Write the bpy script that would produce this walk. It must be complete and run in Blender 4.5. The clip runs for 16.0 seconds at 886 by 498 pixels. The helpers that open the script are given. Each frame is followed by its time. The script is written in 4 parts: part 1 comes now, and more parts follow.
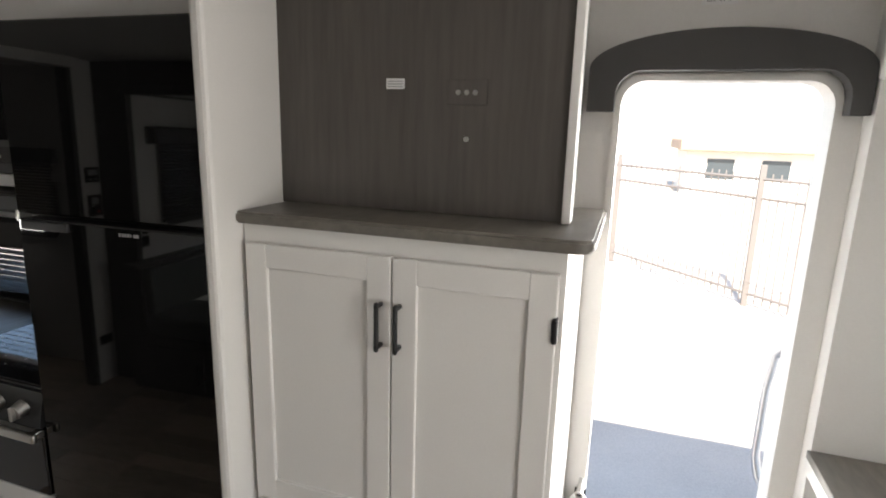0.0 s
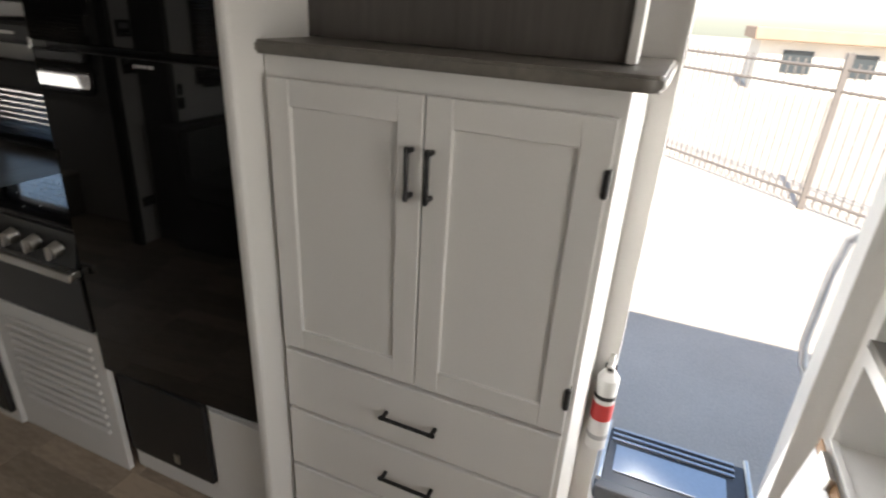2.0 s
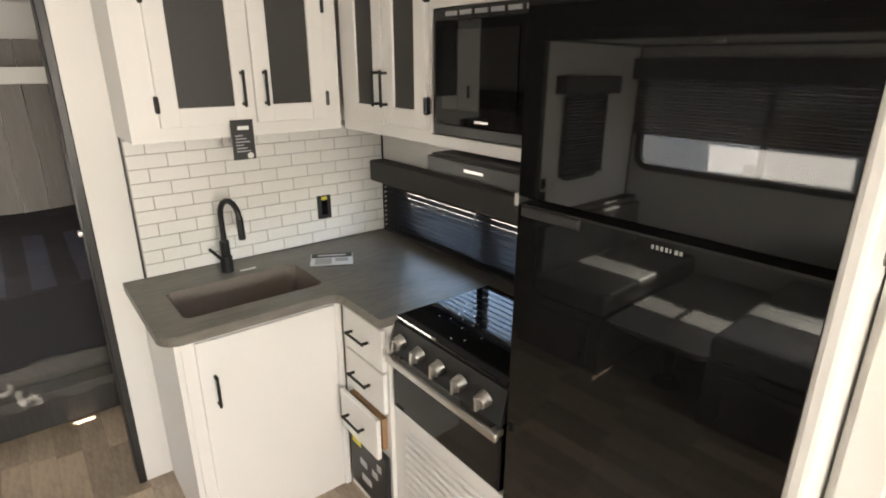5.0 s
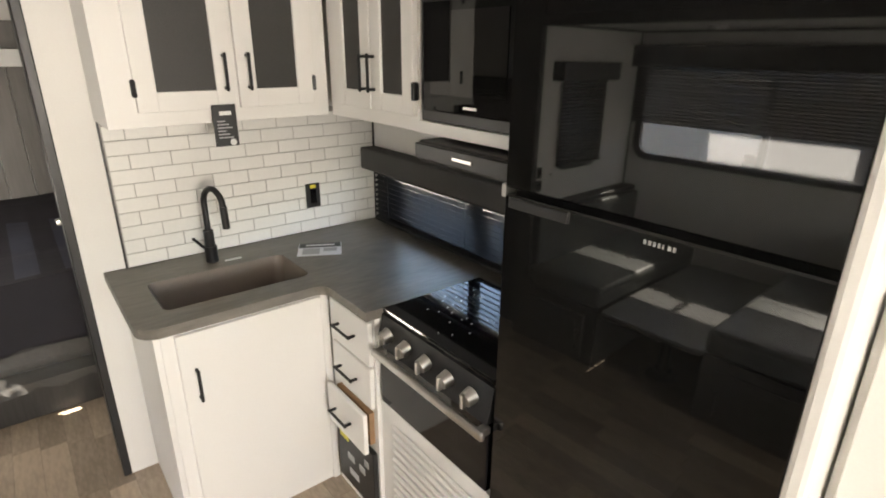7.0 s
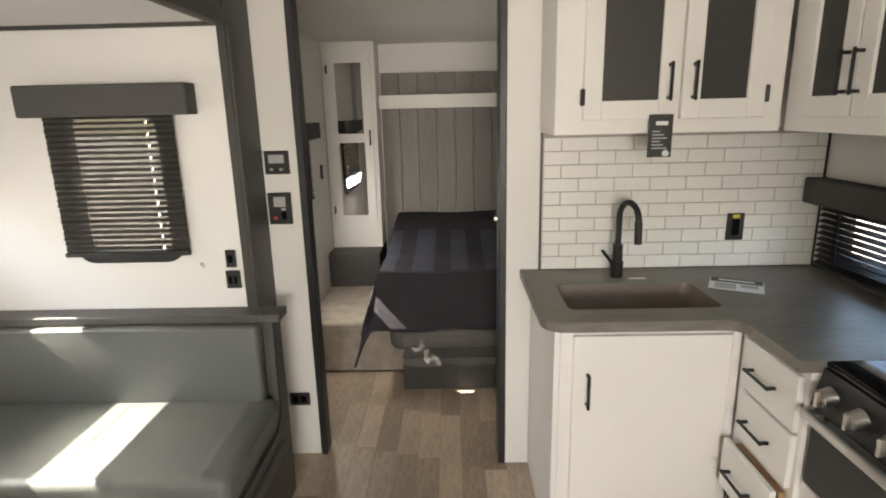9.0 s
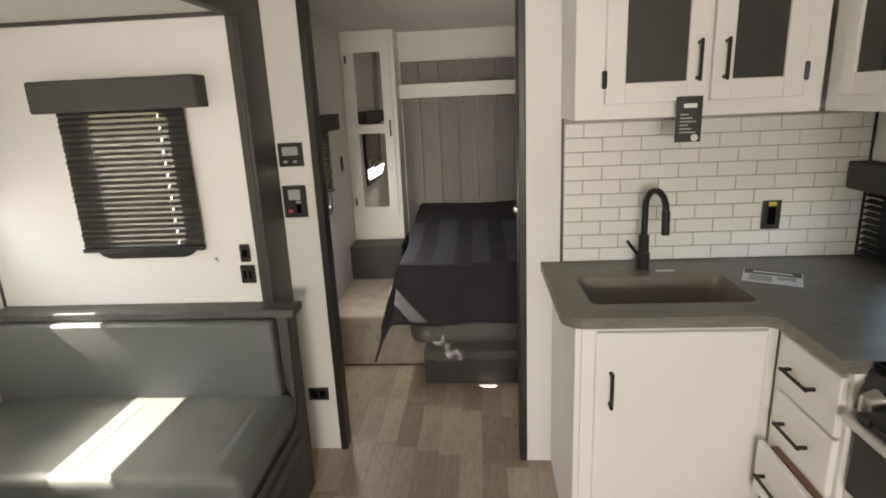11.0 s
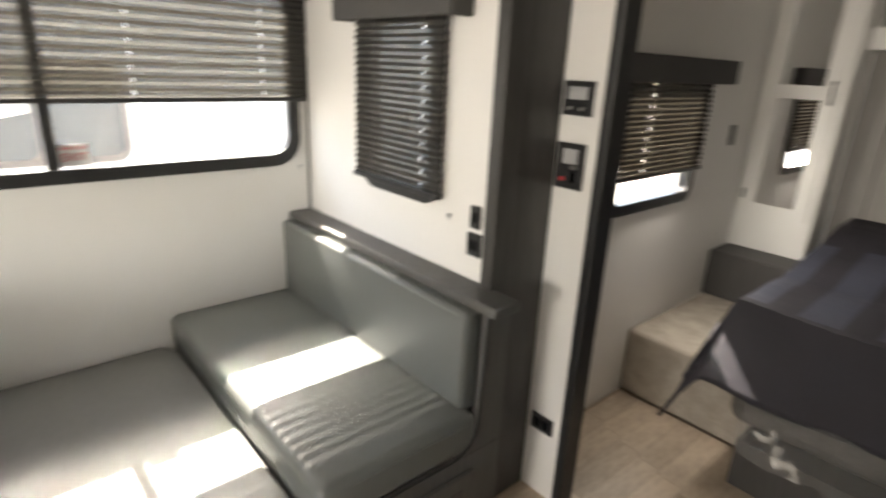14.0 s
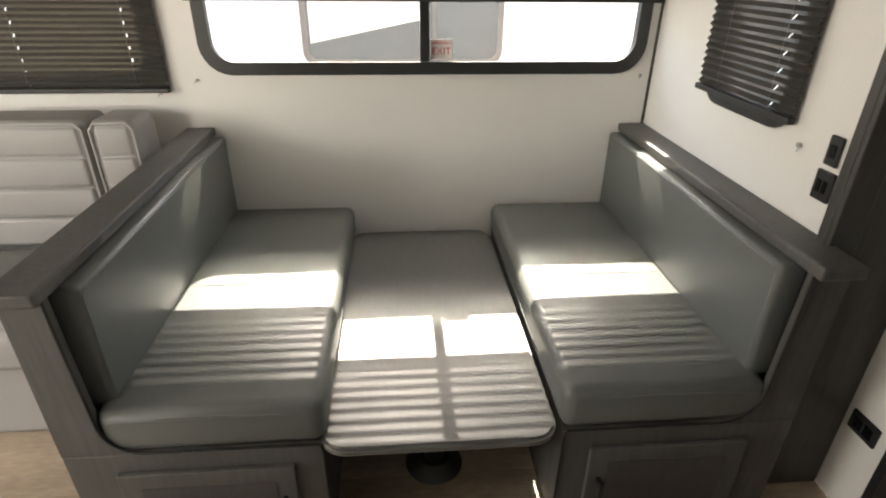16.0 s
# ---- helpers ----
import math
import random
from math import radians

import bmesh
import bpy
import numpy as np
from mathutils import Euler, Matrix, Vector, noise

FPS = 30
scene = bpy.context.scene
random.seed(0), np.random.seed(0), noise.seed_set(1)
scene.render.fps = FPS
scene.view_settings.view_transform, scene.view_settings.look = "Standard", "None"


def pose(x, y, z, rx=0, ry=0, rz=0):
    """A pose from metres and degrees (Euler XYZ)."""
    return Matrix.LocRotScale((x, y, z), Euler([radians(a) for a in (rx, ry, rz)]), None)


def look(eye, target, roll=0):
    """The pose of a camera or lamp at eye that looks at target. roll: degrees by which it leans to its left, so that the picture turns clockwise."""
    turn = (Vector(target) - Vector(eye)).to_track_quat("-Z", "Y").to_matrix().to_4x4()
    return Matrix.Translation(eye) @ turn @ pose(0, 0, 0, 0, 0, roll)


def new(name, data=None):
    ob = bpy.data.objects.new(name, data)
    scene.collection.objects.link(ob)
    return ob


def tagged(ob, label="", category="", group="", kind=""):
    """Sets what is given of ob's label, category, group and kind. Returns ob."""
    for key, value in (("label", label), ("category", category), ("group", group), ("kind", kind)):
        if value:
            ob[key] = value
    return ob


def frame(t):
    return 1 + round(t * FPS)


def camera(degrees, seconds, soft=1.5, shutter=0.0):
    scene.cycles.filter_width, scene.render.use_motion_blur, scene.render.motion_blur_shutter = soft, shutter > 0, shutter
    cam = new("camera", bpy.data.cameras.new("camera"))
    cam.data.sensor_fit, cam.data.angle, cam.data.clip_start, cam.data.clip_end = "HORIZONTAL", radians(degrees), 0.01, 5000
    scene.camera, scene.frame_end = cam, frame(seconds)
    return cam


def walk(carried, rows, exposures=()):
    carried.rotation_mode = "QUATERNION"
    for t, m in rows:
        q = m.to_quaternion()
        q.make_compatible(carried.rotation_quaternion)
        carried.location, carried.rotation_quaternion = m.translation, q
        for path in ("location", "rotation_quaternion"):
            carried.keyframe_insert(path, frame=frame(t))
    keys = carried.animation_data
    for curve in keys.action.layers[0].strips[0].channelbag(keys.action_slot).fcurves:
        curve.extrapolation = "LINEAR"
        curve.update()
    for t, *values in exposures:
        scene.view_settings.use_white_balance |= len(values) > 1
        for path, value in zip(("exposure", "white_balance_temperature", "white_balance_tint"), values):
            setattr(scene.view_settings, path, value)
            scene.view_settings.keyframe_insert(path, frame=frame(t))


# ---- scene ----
cam = camera(78.0, 16.0, soft=1.9, shutter=0.5)
PATH = [
    (0, (0.021, -0.997, 1.69), (1.875, -0.38, 1.261), 1.6),
    (0.5, (0.021, -1.004, 1.694), (1.866, -0.389, 1.23), 1.2),
    (1, (0.035, -1.011, 1.638), (1.847, -0.391, 1.062), 1.1),
    (1.5, (0.048, -1.007, 1.597), (1.802, -0.395, 0.855), 1.4),
    (2, (0.107, -0.98, 1.571), (1.8, -0.288, 0.762), 3.4),
    (2.5, (0.109, -0.849, 1.562), (1.732, 0.048, 0.800), 5.0),
    (3, (0.082, -0.617, 1.579), (1.622, 0.471, 0.912), 2.7),
    (3.5, (0.124, -0.455, 1.574), (1.491, 0.894, 1.015), 2.4),
    (4, (0.16, -0.355, 1.657), (1.331, 1.167, 1.098), 0.9),
    (4.5, (0.124, -0.327, 1.737), (1.294, 1.169, 1.113), -0.2),
    (7, (0.197, -0.291, 1.728), (1.361, 1.181, 1.035), 0.4),
    (7.5, (0.189, -0.315, 1.657), (1.203, 1.261, 0.957), 0.8),
    (8, (0.12, -0.267, 1.599), (0.72, 1.525, 0.946), 0.4),
    (8.5, (0.08, -0.205, 1.567), (0.297, 1.704, 1.013), -0.3),
    (9, (0.093, -0.202, 1.559), (0.058, 1.739, 1.078), -1.3),
    (11.5, (0.17, -0.117, 1.54), (0.015, 1.809, 1.023), -2.4),
    (12, (0.244, -0.063, 1.518), (0.071, 1.859, 0.992), -2.2),
    (12.5, (0.267, 0.166, 1.501), (0.119, 2.08, 0.94), -2.6),
    (13, (0.356, 0.381, 1.481), (0.072, 2.278, 0.913), -0.9),
    (13.5, (0.4, 0.573, 1.478), (-0.478, 2.274, 0.897), 1.2),
    (14, (0.334, 0.745, 1.451), (-1.086, 1.999, 0.812), 2.6),
    (14.5, (0.343, 0.808, 1.434), (-1.367, 1.511, 0.671), 3.9),
    (15, (0.375, 0.834, 1.428), (-1.404, 1.141, 0.567), 1.7),
    (15.5, (0.383, 0.838, 1.416), (-1.389, 1.039, 0.51), 0.9),
    (16, (0.38, 0.839, 1.406), (-1.387, 0.987, 0.481), 0.6),
]
EXPOSURE = [(0, 1.65, 6550, 10), (1.5, 1.3, 6600, 10), (2.2, 1.15, 6800, 10), (3.0, 2.1, 7200, 10), (3.5, 2.85, 7200, 10), (4.5, 3.2, 7200, 10), (7.5, 3.25, 7200, 10),
            (8.5, 3.0, 7200, 10), (12.0, 2.8, 7400, 10), (13.0, 2.95, 7200, 10), (14.0, 3.05, 7200, 10), (14.5, 2.95, 7100, 10), (15.0, 2.75, 7400, 10), (16.0, 2.55, 7350, 10)]
walk(cam, [(t, look(eye, target, roll)) for t, eye, target, roll in PATH], EXPOSURE)

# ---- world, sun, daylight in the openings ----
SUN_EL, SUN_AZ = radians(46), radians(0)
world = bpy.data.worlds.new("sky")
scene.world = world
world.use_nodes = True
wn = world.node_tree
sky = wn.nodes.new("ShaderNodeTexSky")
sky.sky_type, sky.sun_disc = "NISHITA", False
sky.sun_elevation, sky.sun_rotation = SUN_EL, radians(270)
sky.dust_density, sky.ozone_density = 1.2, 0.3
wn.links.new(sky.outputs[0], wn.nodes["Background"].inputs[0])
wn.nodes["Background"].inputs[1].default_value = 0.15
sun = new("sun", bpy.data.lights.new("sun", "SUN"))
sun.data.energy, sun.data.angle, sun.data.color = 5.0, radians(0.5), (1.0, 0.95, 0.88)
sun.matrix_world = look((-math.cos(SUN_EL) * 20, 0.0, math.sin(SUN_EL) * 20), (0, 0, 0))


def day_lamp(name, eye, target, w, h, watts, color=(1.0, 0.97, 0.93)):
    """An area lamp that stands in for the sky light of one opening."""
    lamp = new(name, bpy.data.lights.new(name, "AREA"))
    lamp.data.shape, lamp.data.size, lamp.data.size_y = "RECTANGLE", w, h
    lamp.data.energy, lamp.data.color = watts, color
    lamp.matrix_world = look(eye, target)
    return lamp


day_lamp("door_daylight", (1.68, -1.20, 1.0), (-0.3, 0.4, 0.6), 0.46, 1.55, 5.5)
day_lamp("dinette_daylight", (-1.77, 0.85, 1.175), (0, 0.8, 0.8), 0.8, 0.18, 0.45)
# fill lamp from behind, set in an added rear window that stays unseen
day_lamp("rear_fill", (0.15, -2.58, 1.35), (0.15, 0, 1.0), 1.1, 0.7, 9.5)
day_lamp("bedroom_daylight", (-0.78, 2.96, 0.99), (0.5, 3.0, 0.6), 0.5, 0.09, 1.0)

# ---- materials ----
def mat(name, color, rough=0.5, metal=0.0, vary=0.12, big=1.5, fine=60.0, bump=0.05, coat=0.0, spec=0.5, stretch=(1, 1, 1), tone=0.0, dist=0.002):
    """A surface with broad mottling, fine grain and a little relief. tone: how far one piece differs from the next."""
    m = bpy.data.materials.new(name)
    m.use_nodes = True
    n, l = m.node_tree.nodes, m.node_tree.links
    b = n["Principled BSDF"]
    b.inputs["Roughness"].default_value, b.inputs["Metallic"].default_value = rough, metal
    b.inputs["Coat Weight"].default_value, b.inputs["Specular IOR Level"].default_value = coat, spec
    co, mp = n.new("ShaderNodeTexCoord"), n.new("ShaderNodeMapping")
    mp.inputs["Scale"].default_value = stretch
    l.new(co.outputs["Object"], mp.inputs["Vector"])
    n1, n2 = n.new("ShaderNodeTexNoise"), n.new("ShaderNodeTexNoise")
    n1.inputs["Scale"].default_value, n1.inputs["Detail"].default_value = big, 4
    n2.inputs["Scale"].default_value, n2.inputs["Detail"].default_value = fine, 6
    for q in (n1, n2):
        l.new(mp.outputs[0], q.inputs["Vector"])
    add = n.new("ShaderNodeMath")
    add.operation = "ADD"
    l.new(n1.outputs[0], add.inputs[0])
    l.new(n2.outputs[0], add.inputs[1])
    src = add.outputs[0]
    if tone:
        info, mul, ad2 = n.new("ShaderNodeObjectInfo"), n.new("ShaderNodeMath"), n.new("ShaderNodeMath")
        mul.operation, ad2.operation = "MULTIPLY_ADD", "ADD"
        mul.inputs[1].default_value, mul.inputs[2].default_value = tone, -tone / 2
        l.new(info.outputs["Random"], mul.inputs[0])
        l.new(src, ad2.inputs[0])
        l.new(mul.outputs[0], ad2.inputs[1])
        src = ad2.outputs[0]
    rng = n.new("ShaderNodeMapRange")
    rng.inputs["From Min"].default_value, rng.inputs["From Max"].default_value = 0.6, 1.4
    l.new(src, rng.inputs["Value"])
    mix = n.new("ShaderNodeMix")
    mix.data_type = "RGBA"
    mix.inputs["A"].default_value = (*[c * (1 - vary) for c in color], 1)
    mix.inputs["B"].default_value = (*[min(1, c * (1 + vary)) for c in color], 1)
    l.new(rng.outputs[0], mix.inputs["Factor"])
    l.new(mix.outputs["Result"], b.inputs["Base Color"])
    if bump:
        bp = n.new("ShaderNodeBump")
        bp.inputs["Strength"].default_value, bp.inputs["Distance"].default_value = bump, dist
        l.new(n2.outputs[0], bp.inputs["Height"])
        l.new(bp.outputs[0], b.inputs["Normal"])
    return m


def glass_mat(name, tint):
    m = bpy.data.materials.new(name)
    m.use_nodes = True
    b = m.node_tree.nodes["Principled BSDF"]
    b.inputs["Base Color"].default_value = (*tint, 1)
    b.inputs["Transmission Weight"].default_value, b.inputs["Roughness"].default_value = 1.0, 0.0
    b.inputs["IOR"].default_value = 1.05
    return m


def let_light(m, share, color):
    """Thin cloth: some of the light behind it comes through."""
    n, l = m.node_tree.nodes, m.node_tree.links
    tr, mx = n.new("ShaderNodeBsdfTranslucent"), n.new("ShaderNodeMixShader")
    tr.inputs[0].default_value = (*color, 1)
    mx.inputs[0].default_value = share
    out = n["Material Output"]
    l.new(n["Principled BSDF"].outputs[0], mx.inputs[1])
    l.new(tr.outputs[0], mx.inputs[2])
    l.new(mx.outputs[0], out.inputs["Surface"])


WALL = mat("wall_vinyl", (0.78, 0.765, 0.74), 0.55, vary=0.03, bump=0.05, fine=150)
CEIL = mat("ceiling_vinyl", (0.76, 0.755, 0.74), 0.6, vary=0.03, bump=0.06, fine=120)
WHITE = mat("cabinet_white", (0.80, 0.785, 0.76), 0.38, vary=0.025, bump=0.03, fine=200)
DARKTRIM = mat("dark_trim", (0.055, 0.052, 0.052), 0.5, vary=0.25, fine=90, stretch=(1, 1, 0.15))
GREYWOOD = mat("grey_stained_wood", (0.082, 0.080, 0.077), 0.5, vary=0.3, big=3, fine=70, stretch=(1, 1, 0.08), bump=0.1)
DARKWOOD = mat("dark_stained_wood", (0.046, 0.043, 0.041), 0.5, vary=0.35, big=3, fine=70, stretch=(1, 1, 0.08), bump=0.1)
PANELWOOD = mat("tv_panel_wood", (0.10, 0.088, 0.080), 0.5, vary=0.3, big=4, fine=60, stretch=(1, 1, 0.08), bump=0.1)
COUNTER = mat("counter_laminate", (0.162, 0.148, 0.128), 0.40, vary=0.32, big=6, fine=50, stretch=(0.25, 1, 1), bump=0.05)
PLANK = mat("floor_plank", (0.37, 0.295, 0.225), 0.40, vary=0.30, big=9, fine=70, stretch=(1, 0.3, 1), bump=0.08, tone=0.75)
JOINT = mat("floor_joint", (0.22, 0.17, 0.13), 0.7)
TILE = mat("wall_tile", (0.80, 0.79, 0.76), 0.28, vary=0.04, tone=0.5, bump=0.03)
GROUT = mat("grout", (0.40, 0.38, 0.36), 0.85)
BLACKGLOSS = mat("black_gloss", (0.006, 0.006, 0.006), 0.03, vary=0.1, bump=0.0, spec=0.6)
BLACKGLASS = mat("black_glass", (0.006, 0.006, 0.007), 0.05, vary=0.1, bump=0.0, spec=0.3)
BLACK = mat("black_plastic", (0.016, 0.016, 0.017), 0.4, vary=0.15)
BLACKMET = mat("black_metal", (0.02, 0.02, 0.021), 0.38, metal=0.3, vary=0.15)
MESHDARK = mat("dark_mesh_insert", (0.035, 0.033, 0.031), 0.5, vary=0.3, fine=300, bump=0.3)
STEEL = mat("brushed_steel", (0.55, 0.54, 0.52), 0.3, metal=1.0, vary=0.08, fine=200, stretch=(1, 0.1, 1))
SINK = mat("sink_composite", (0.20, 0.165, 0.14), 0.38, vary=0.12, fine=300)
VALANCE = mat("valance_fabric", (0.07, 0.068, 0.067), 0.85, vary=0.1, fine=400, bump=0.2)
PLEAT = mat("pleated_fabric", (0.045, 0.043, 0.04), 0.9, vary=0.25, big=8, fine=200, stretch=(1, 0.3, 2), bump=0.2)
CORD = mat("blind_cord", (0.12, 0.12, 0.12), 0.7)
PLEATTHIN = mat("thin_pleated_fabric", (0.045, 0.043, 0.04), 0.9, vary=0.25, big=8, fine=200, stretch=(1, 0.3, 2), bump=0.2)
let_light(PLEATTHIN, 0.08, (0.22, 0.20, 0.17))
pn, pl_ = PLEATTHIN.node_tree.nodes, PLEATTHIN.node_tree.links
weave, open_mix = pn.new("ShaderNodeBsdfTransparent"), pn.new("ShaderNodeMixShader")
open_mix.inputs[0].default_value = 0.062
pl_.new(pn["Material Output"].inputs["Surface"].links[0].from_socket, open_mix.inputs[1])
pl_.new(weave.outputs[0], open_mix.inputs[2])
pl_.new(open_mix.outputs[0], pn["Material Output"].inputs["Surface"])
let_light(PLEAT, 0.03, (0.22, 0.19, 0.15))
VINYL = mat("grey_vinyl", (0.122, 0.130, 0.125), 0.36, vary=0.07, big=3, fine=260, bump=0.12, dist=0.001)
TABLEVINYL = mat("grey_table", (0.125, 0.127, 0.122), 0.36, vary=0.12, big=4, fine=80, stretch=(0.3, 1, 1), bump=0.05)
SOFAVINYL = mat("sofa_vinyl", (0.30, 0.29, 0.285), 0.42, vary=0.06, fine=260, bump=0.1)
PIPING = mat("sofa_piping", (0.34, 0.33, 0.32), 0.5, vary=0.05)
QUILT = mat("quilt_charcoal", (0.019, 0.017, 0.024), 0.75, vary=0.25, big=4, fine=220, bump=0.4)
QUILTLIGHT = mat("quilt_stripe", (0.044, 0.048, 0.070), 0.7, vary=0.2, big=4, fine=220, bump=0.4)
CARPET = mat("carpet_beige", (0.33, 0.29, 0.245), 0.95, vary=0.3, big=14, fine=180, bump=0.6, dist=0.006)
HEADWOOD = mat("headboard_plank", (0.20, 0.185, 0.175), 0.55, vary=0.22, big=3, fine=60, stretch=(1, 1, 0.1), tone=0.3)
MIRROR = mat("mirror", (0.92, 0.92, 0.92), 0.01, metal=1.0, vary=0.0, bump=0.0)
GLASS = glass_mat("window_glass", (0.97, 0.98, 0.98))
TINTED = mat("neighbour_glass", (0.05, 0.06, 0.065), 0.06, vary=0.1, bump=0)
PAPER = mat("paper", (0.78, 0.78, 0.80), 0.7, vary=0.03)
INK = mat("dark_print", (0.03, 0.03, 0.032), 0.5, vary=0.05)
GREYINK = mat("grey_print", (0.42, 0.42, 0.43), 0.6, vary=0.05)
LABELWHITE = mat("label_white", (0.8, 0.8, 0.79), 0.5, vary=0.02)
RED = mat("red_print", (0.6, 0.05, 0.05), 0.5, vary=0.08)
YELLOW = mat("yellow_label", (0.7, 0.6, 0.06), 0.5, vary=0.08)
CLEARFILM = mat("plastic_film", (0.09, 0.085, 0.08), 0.12, vary=0.3, big=12, fine=40, bump=0.7, dist=0.01)
ASPHALT = mat("asphalt", (0.50, 0.44, 0.37), 0.9, vary=0.18, big=1.2, fine=90, bump=0.4, dist=0.006)
IRON = mat("fence_iron", (0.16, 0.14, 0.125), 0.6, vary=0.15)
SIDING = mat("trailer_siding", (0.74, 0.74, 0.73), 0.45, vary=0.05)
SHEDROOF = mat("shed_roof", (0.35, 0.25, 0.18), 0.8, vary=0.15)
SHEDWALL = mat("shed_wall", (0.62, 0.58, 0.52), 0.8, vary=0.1)
STEPGREY = mat("step_grey", (0.10, 0.105, 0.115), 0.45, metal=0.2, vary=0.15)
ALU = mat("aluminium", (0.62, 0.63, 0.65), 0.35, metal=1.0, vary=0.08)
BOARDWOOD = mat("hardboard", (0.32, 0.19, 0.10), 0.6, vary=0.15)


# ---- building helpers ----
def box(bm, x0, x1, y0, y1, z0, z1, bev=0.0, seg=2):
    r = bmesh.ops.create_cube(bm, size=1.0, matrix=Matrix.Translation(((x0 + x1) / 2, (y0 + y1) / 2, (z0 + z1) / 2)) @ Matrix.Diagonal((x1 - x0, y1 - y0, z1 - z0, 1)))
    if bev:
        es = list({e for v in r["verts"] for e in v.link_edges})
        bmesh.ops.bevel(bm, geom=es, offset=bev, segments=seg, profile=0.5, affect="EDGES")
    return r["verts"]


def B(*a, **k):
    bm = bmesh.new()
    box(bm, *a, **k)
    return bm


def rod(bm, a, b, r, seg=12, r2=None):
    a, b = Vector(a), Vector(b)
    m = Matrix.Translation((a + b) / 2) @ (b - a).to_track_quat("Z", "Y").to_matrix().to_4x4()
    bmesh.ops.create_cone(bm, cap_ends=True, segments=seg, radius1=r, radius2=r if r2 is None else r2, depth=(b - a).length, matrix=m)
    return bm


def tube(bm, pts, r, seg=10):
    """A bent round bar through the points."""
    pts = [Vector(p) for p in pts]
    rings = []
    for i, p in enumerate(pts):
        d = (pts[min(i + 1, len(pts) - 1)] - pts[max(i - 1, 0)]).normalized()
        q = d.to_track_quat("Z", "Y")
        rings.append([bm.verts.new(p + q @ Vector((r * math.cos(k * math.tau / seg), r * math.sin(k * math.tau / seg), 0))) for k in range(seg)])
    for a, b in zip(rings, rings[1:]):
        best = min(range(seg), key=lambda s: sum((a[k].co - b[(k + s) % seg].co).length for k in range(seg)))
        for k in range(seg):
            bm.faces.new((a[k], a[(k + 1) % seg], b[(k + 1 + best) % seg], b[(k + best) % seg]))
    bm.faces.new(rings[0][::-1])
    bm.faces.new(rings[-1])
    return bm


def prism(outer, hole, axis, lo, hi):
    """A slab with the outline outer and, where given, a hole; axis is its thin direction."""
    bm = bmesh.new()
    put = {"x": lambda u, v, w: (w, u, v), "y": lambda u, v, w: (u, w, v), "z": lambda u, v, w: (u, v, w)}[axis]
    es = []
    for loop in (outer, hole):
        if loop:
            vs = [bm.verts.new(put(u, v, lo)) for u, v in loop]
            es += [bm.edges.new((vs[i], vs[(i + 1) % len(vs)])) for i in range(len(vs))]
    r = bmesh.ops.triangle_fill(bm, edges=es, use_beauty=True)
    fs = [f for f in r["geom"] if isinstance(f, bmesh.types.BMFace)]
    ex = bmesh.ops.extrude_face_region(bm, geom=fs)
    d = Vector(put(0, 0, hi - lo))
    bmesh.ops.translate(bm, verts=[v for v in ex["geom"] if isinstance(v, bmesh.types.BMVert)], vec=d)
    bmesh.ops.recalc_face_normals(bm, faces=bm.faces)
    return bm


def rrect(u0, u1, v0, v1, r, n=6):
    pts = []
    for cu, cv, a in ((u1 - r, v1 - r, 0), (u0 + r, v1 - r, 90), (u0 + r, v0 + r, 180), (u1 - r, v0 + r, 270)):
        for k in range(n + 1):
            t = radians(a + 90 * k / n)
            pts.append((cu + r * math.cos(t), cv + r * math.sin(t)))
    return pts


def rect(u0, u1, v0, v1):
    return [(u0, v0), (u1, v0), (u1, v1), (u0, v1)]


def mesh_ob(name, bm, material, smooth=False):
    me = bpy.data.meshes.new(name)
    bm.to_mesh(me)
    bm.free()
    me.materials.append(material)
    if smooth:
        areas = [p.area for p in me.polygons]
        limit = 1e9 if name in ("seat", "backrest", "channel", "quilt") else 8 * float(np.median(areas))
        me.set_sharp_from_angle(angle=radians(35))
        me.polygons.foreach_set("use_smooth", [a <= limit for a in areas])
    return new(name, me)


def part(name, bm, material, parent, label="", smooth=True):
    ob = mesh_ob(name, bm, material, smooth)
    ob.parent = parent
    if parent.type == "EMPTY":
        ob.matrix_parent_inverse = Matrix.Translation(-parent.location)
    return tagged(ob, label)


def thing(name, base, label, category, group=""):
    e = new(name)
    e.location, e.empty_display_size = base, 0.05
    return tagged(e, label, category, group)


def single(name, bm, material, label, category, group="", smooth=True):
    return tagged(mesh_ob(name, bm, material, smooth), label, category, group)


def structure(name, bm, material, label, category, smooth=False):
    return tagged(mesh_ob(name, bm, material, smooth), label, category, kind="structure")


def bars_text(parent, name, body, size, place, rot, material, extrude=0.0008):
    cu = bpy.data.curves.new(name, "FONT")
    cu.body, cu.size, cu.extrude, cu.align_x, cu.align_y = body, size, extrude, "CENTER", "CENTER"
    tmp = bpy.data.objects.new(name, cu)
    scene.collection.objects.link(tmp)
    me = bpy.data.meshes.new_from_object(tmp.evaluated_get(bpy.context.evaluated_depsgraph_get()))
    bpy.data.objects.remove(tmp)
    me.transform(pose(*place, *rot))
    me.materials.clear()
    me.materials.append(material)
    ob = new(name, me)
    ob.parent = parent
    if parent.type == "EMPTY":
        ob.matrix_parent_inverse = Matrix.Translation(-parent.location)
    return ob


# ---- the shell ----
XL, XR, XS = -0.82, 1.57, -1.80          # trailer's near and far side walls, back of the slide-out
YB, YF, ZC = -2.6, 4.12, 2.07            # rear wall, front wall, ceiling
SY0, SY1, SZ = -2.0, 1.845, 1.89         # slide-out: ends and ceiling

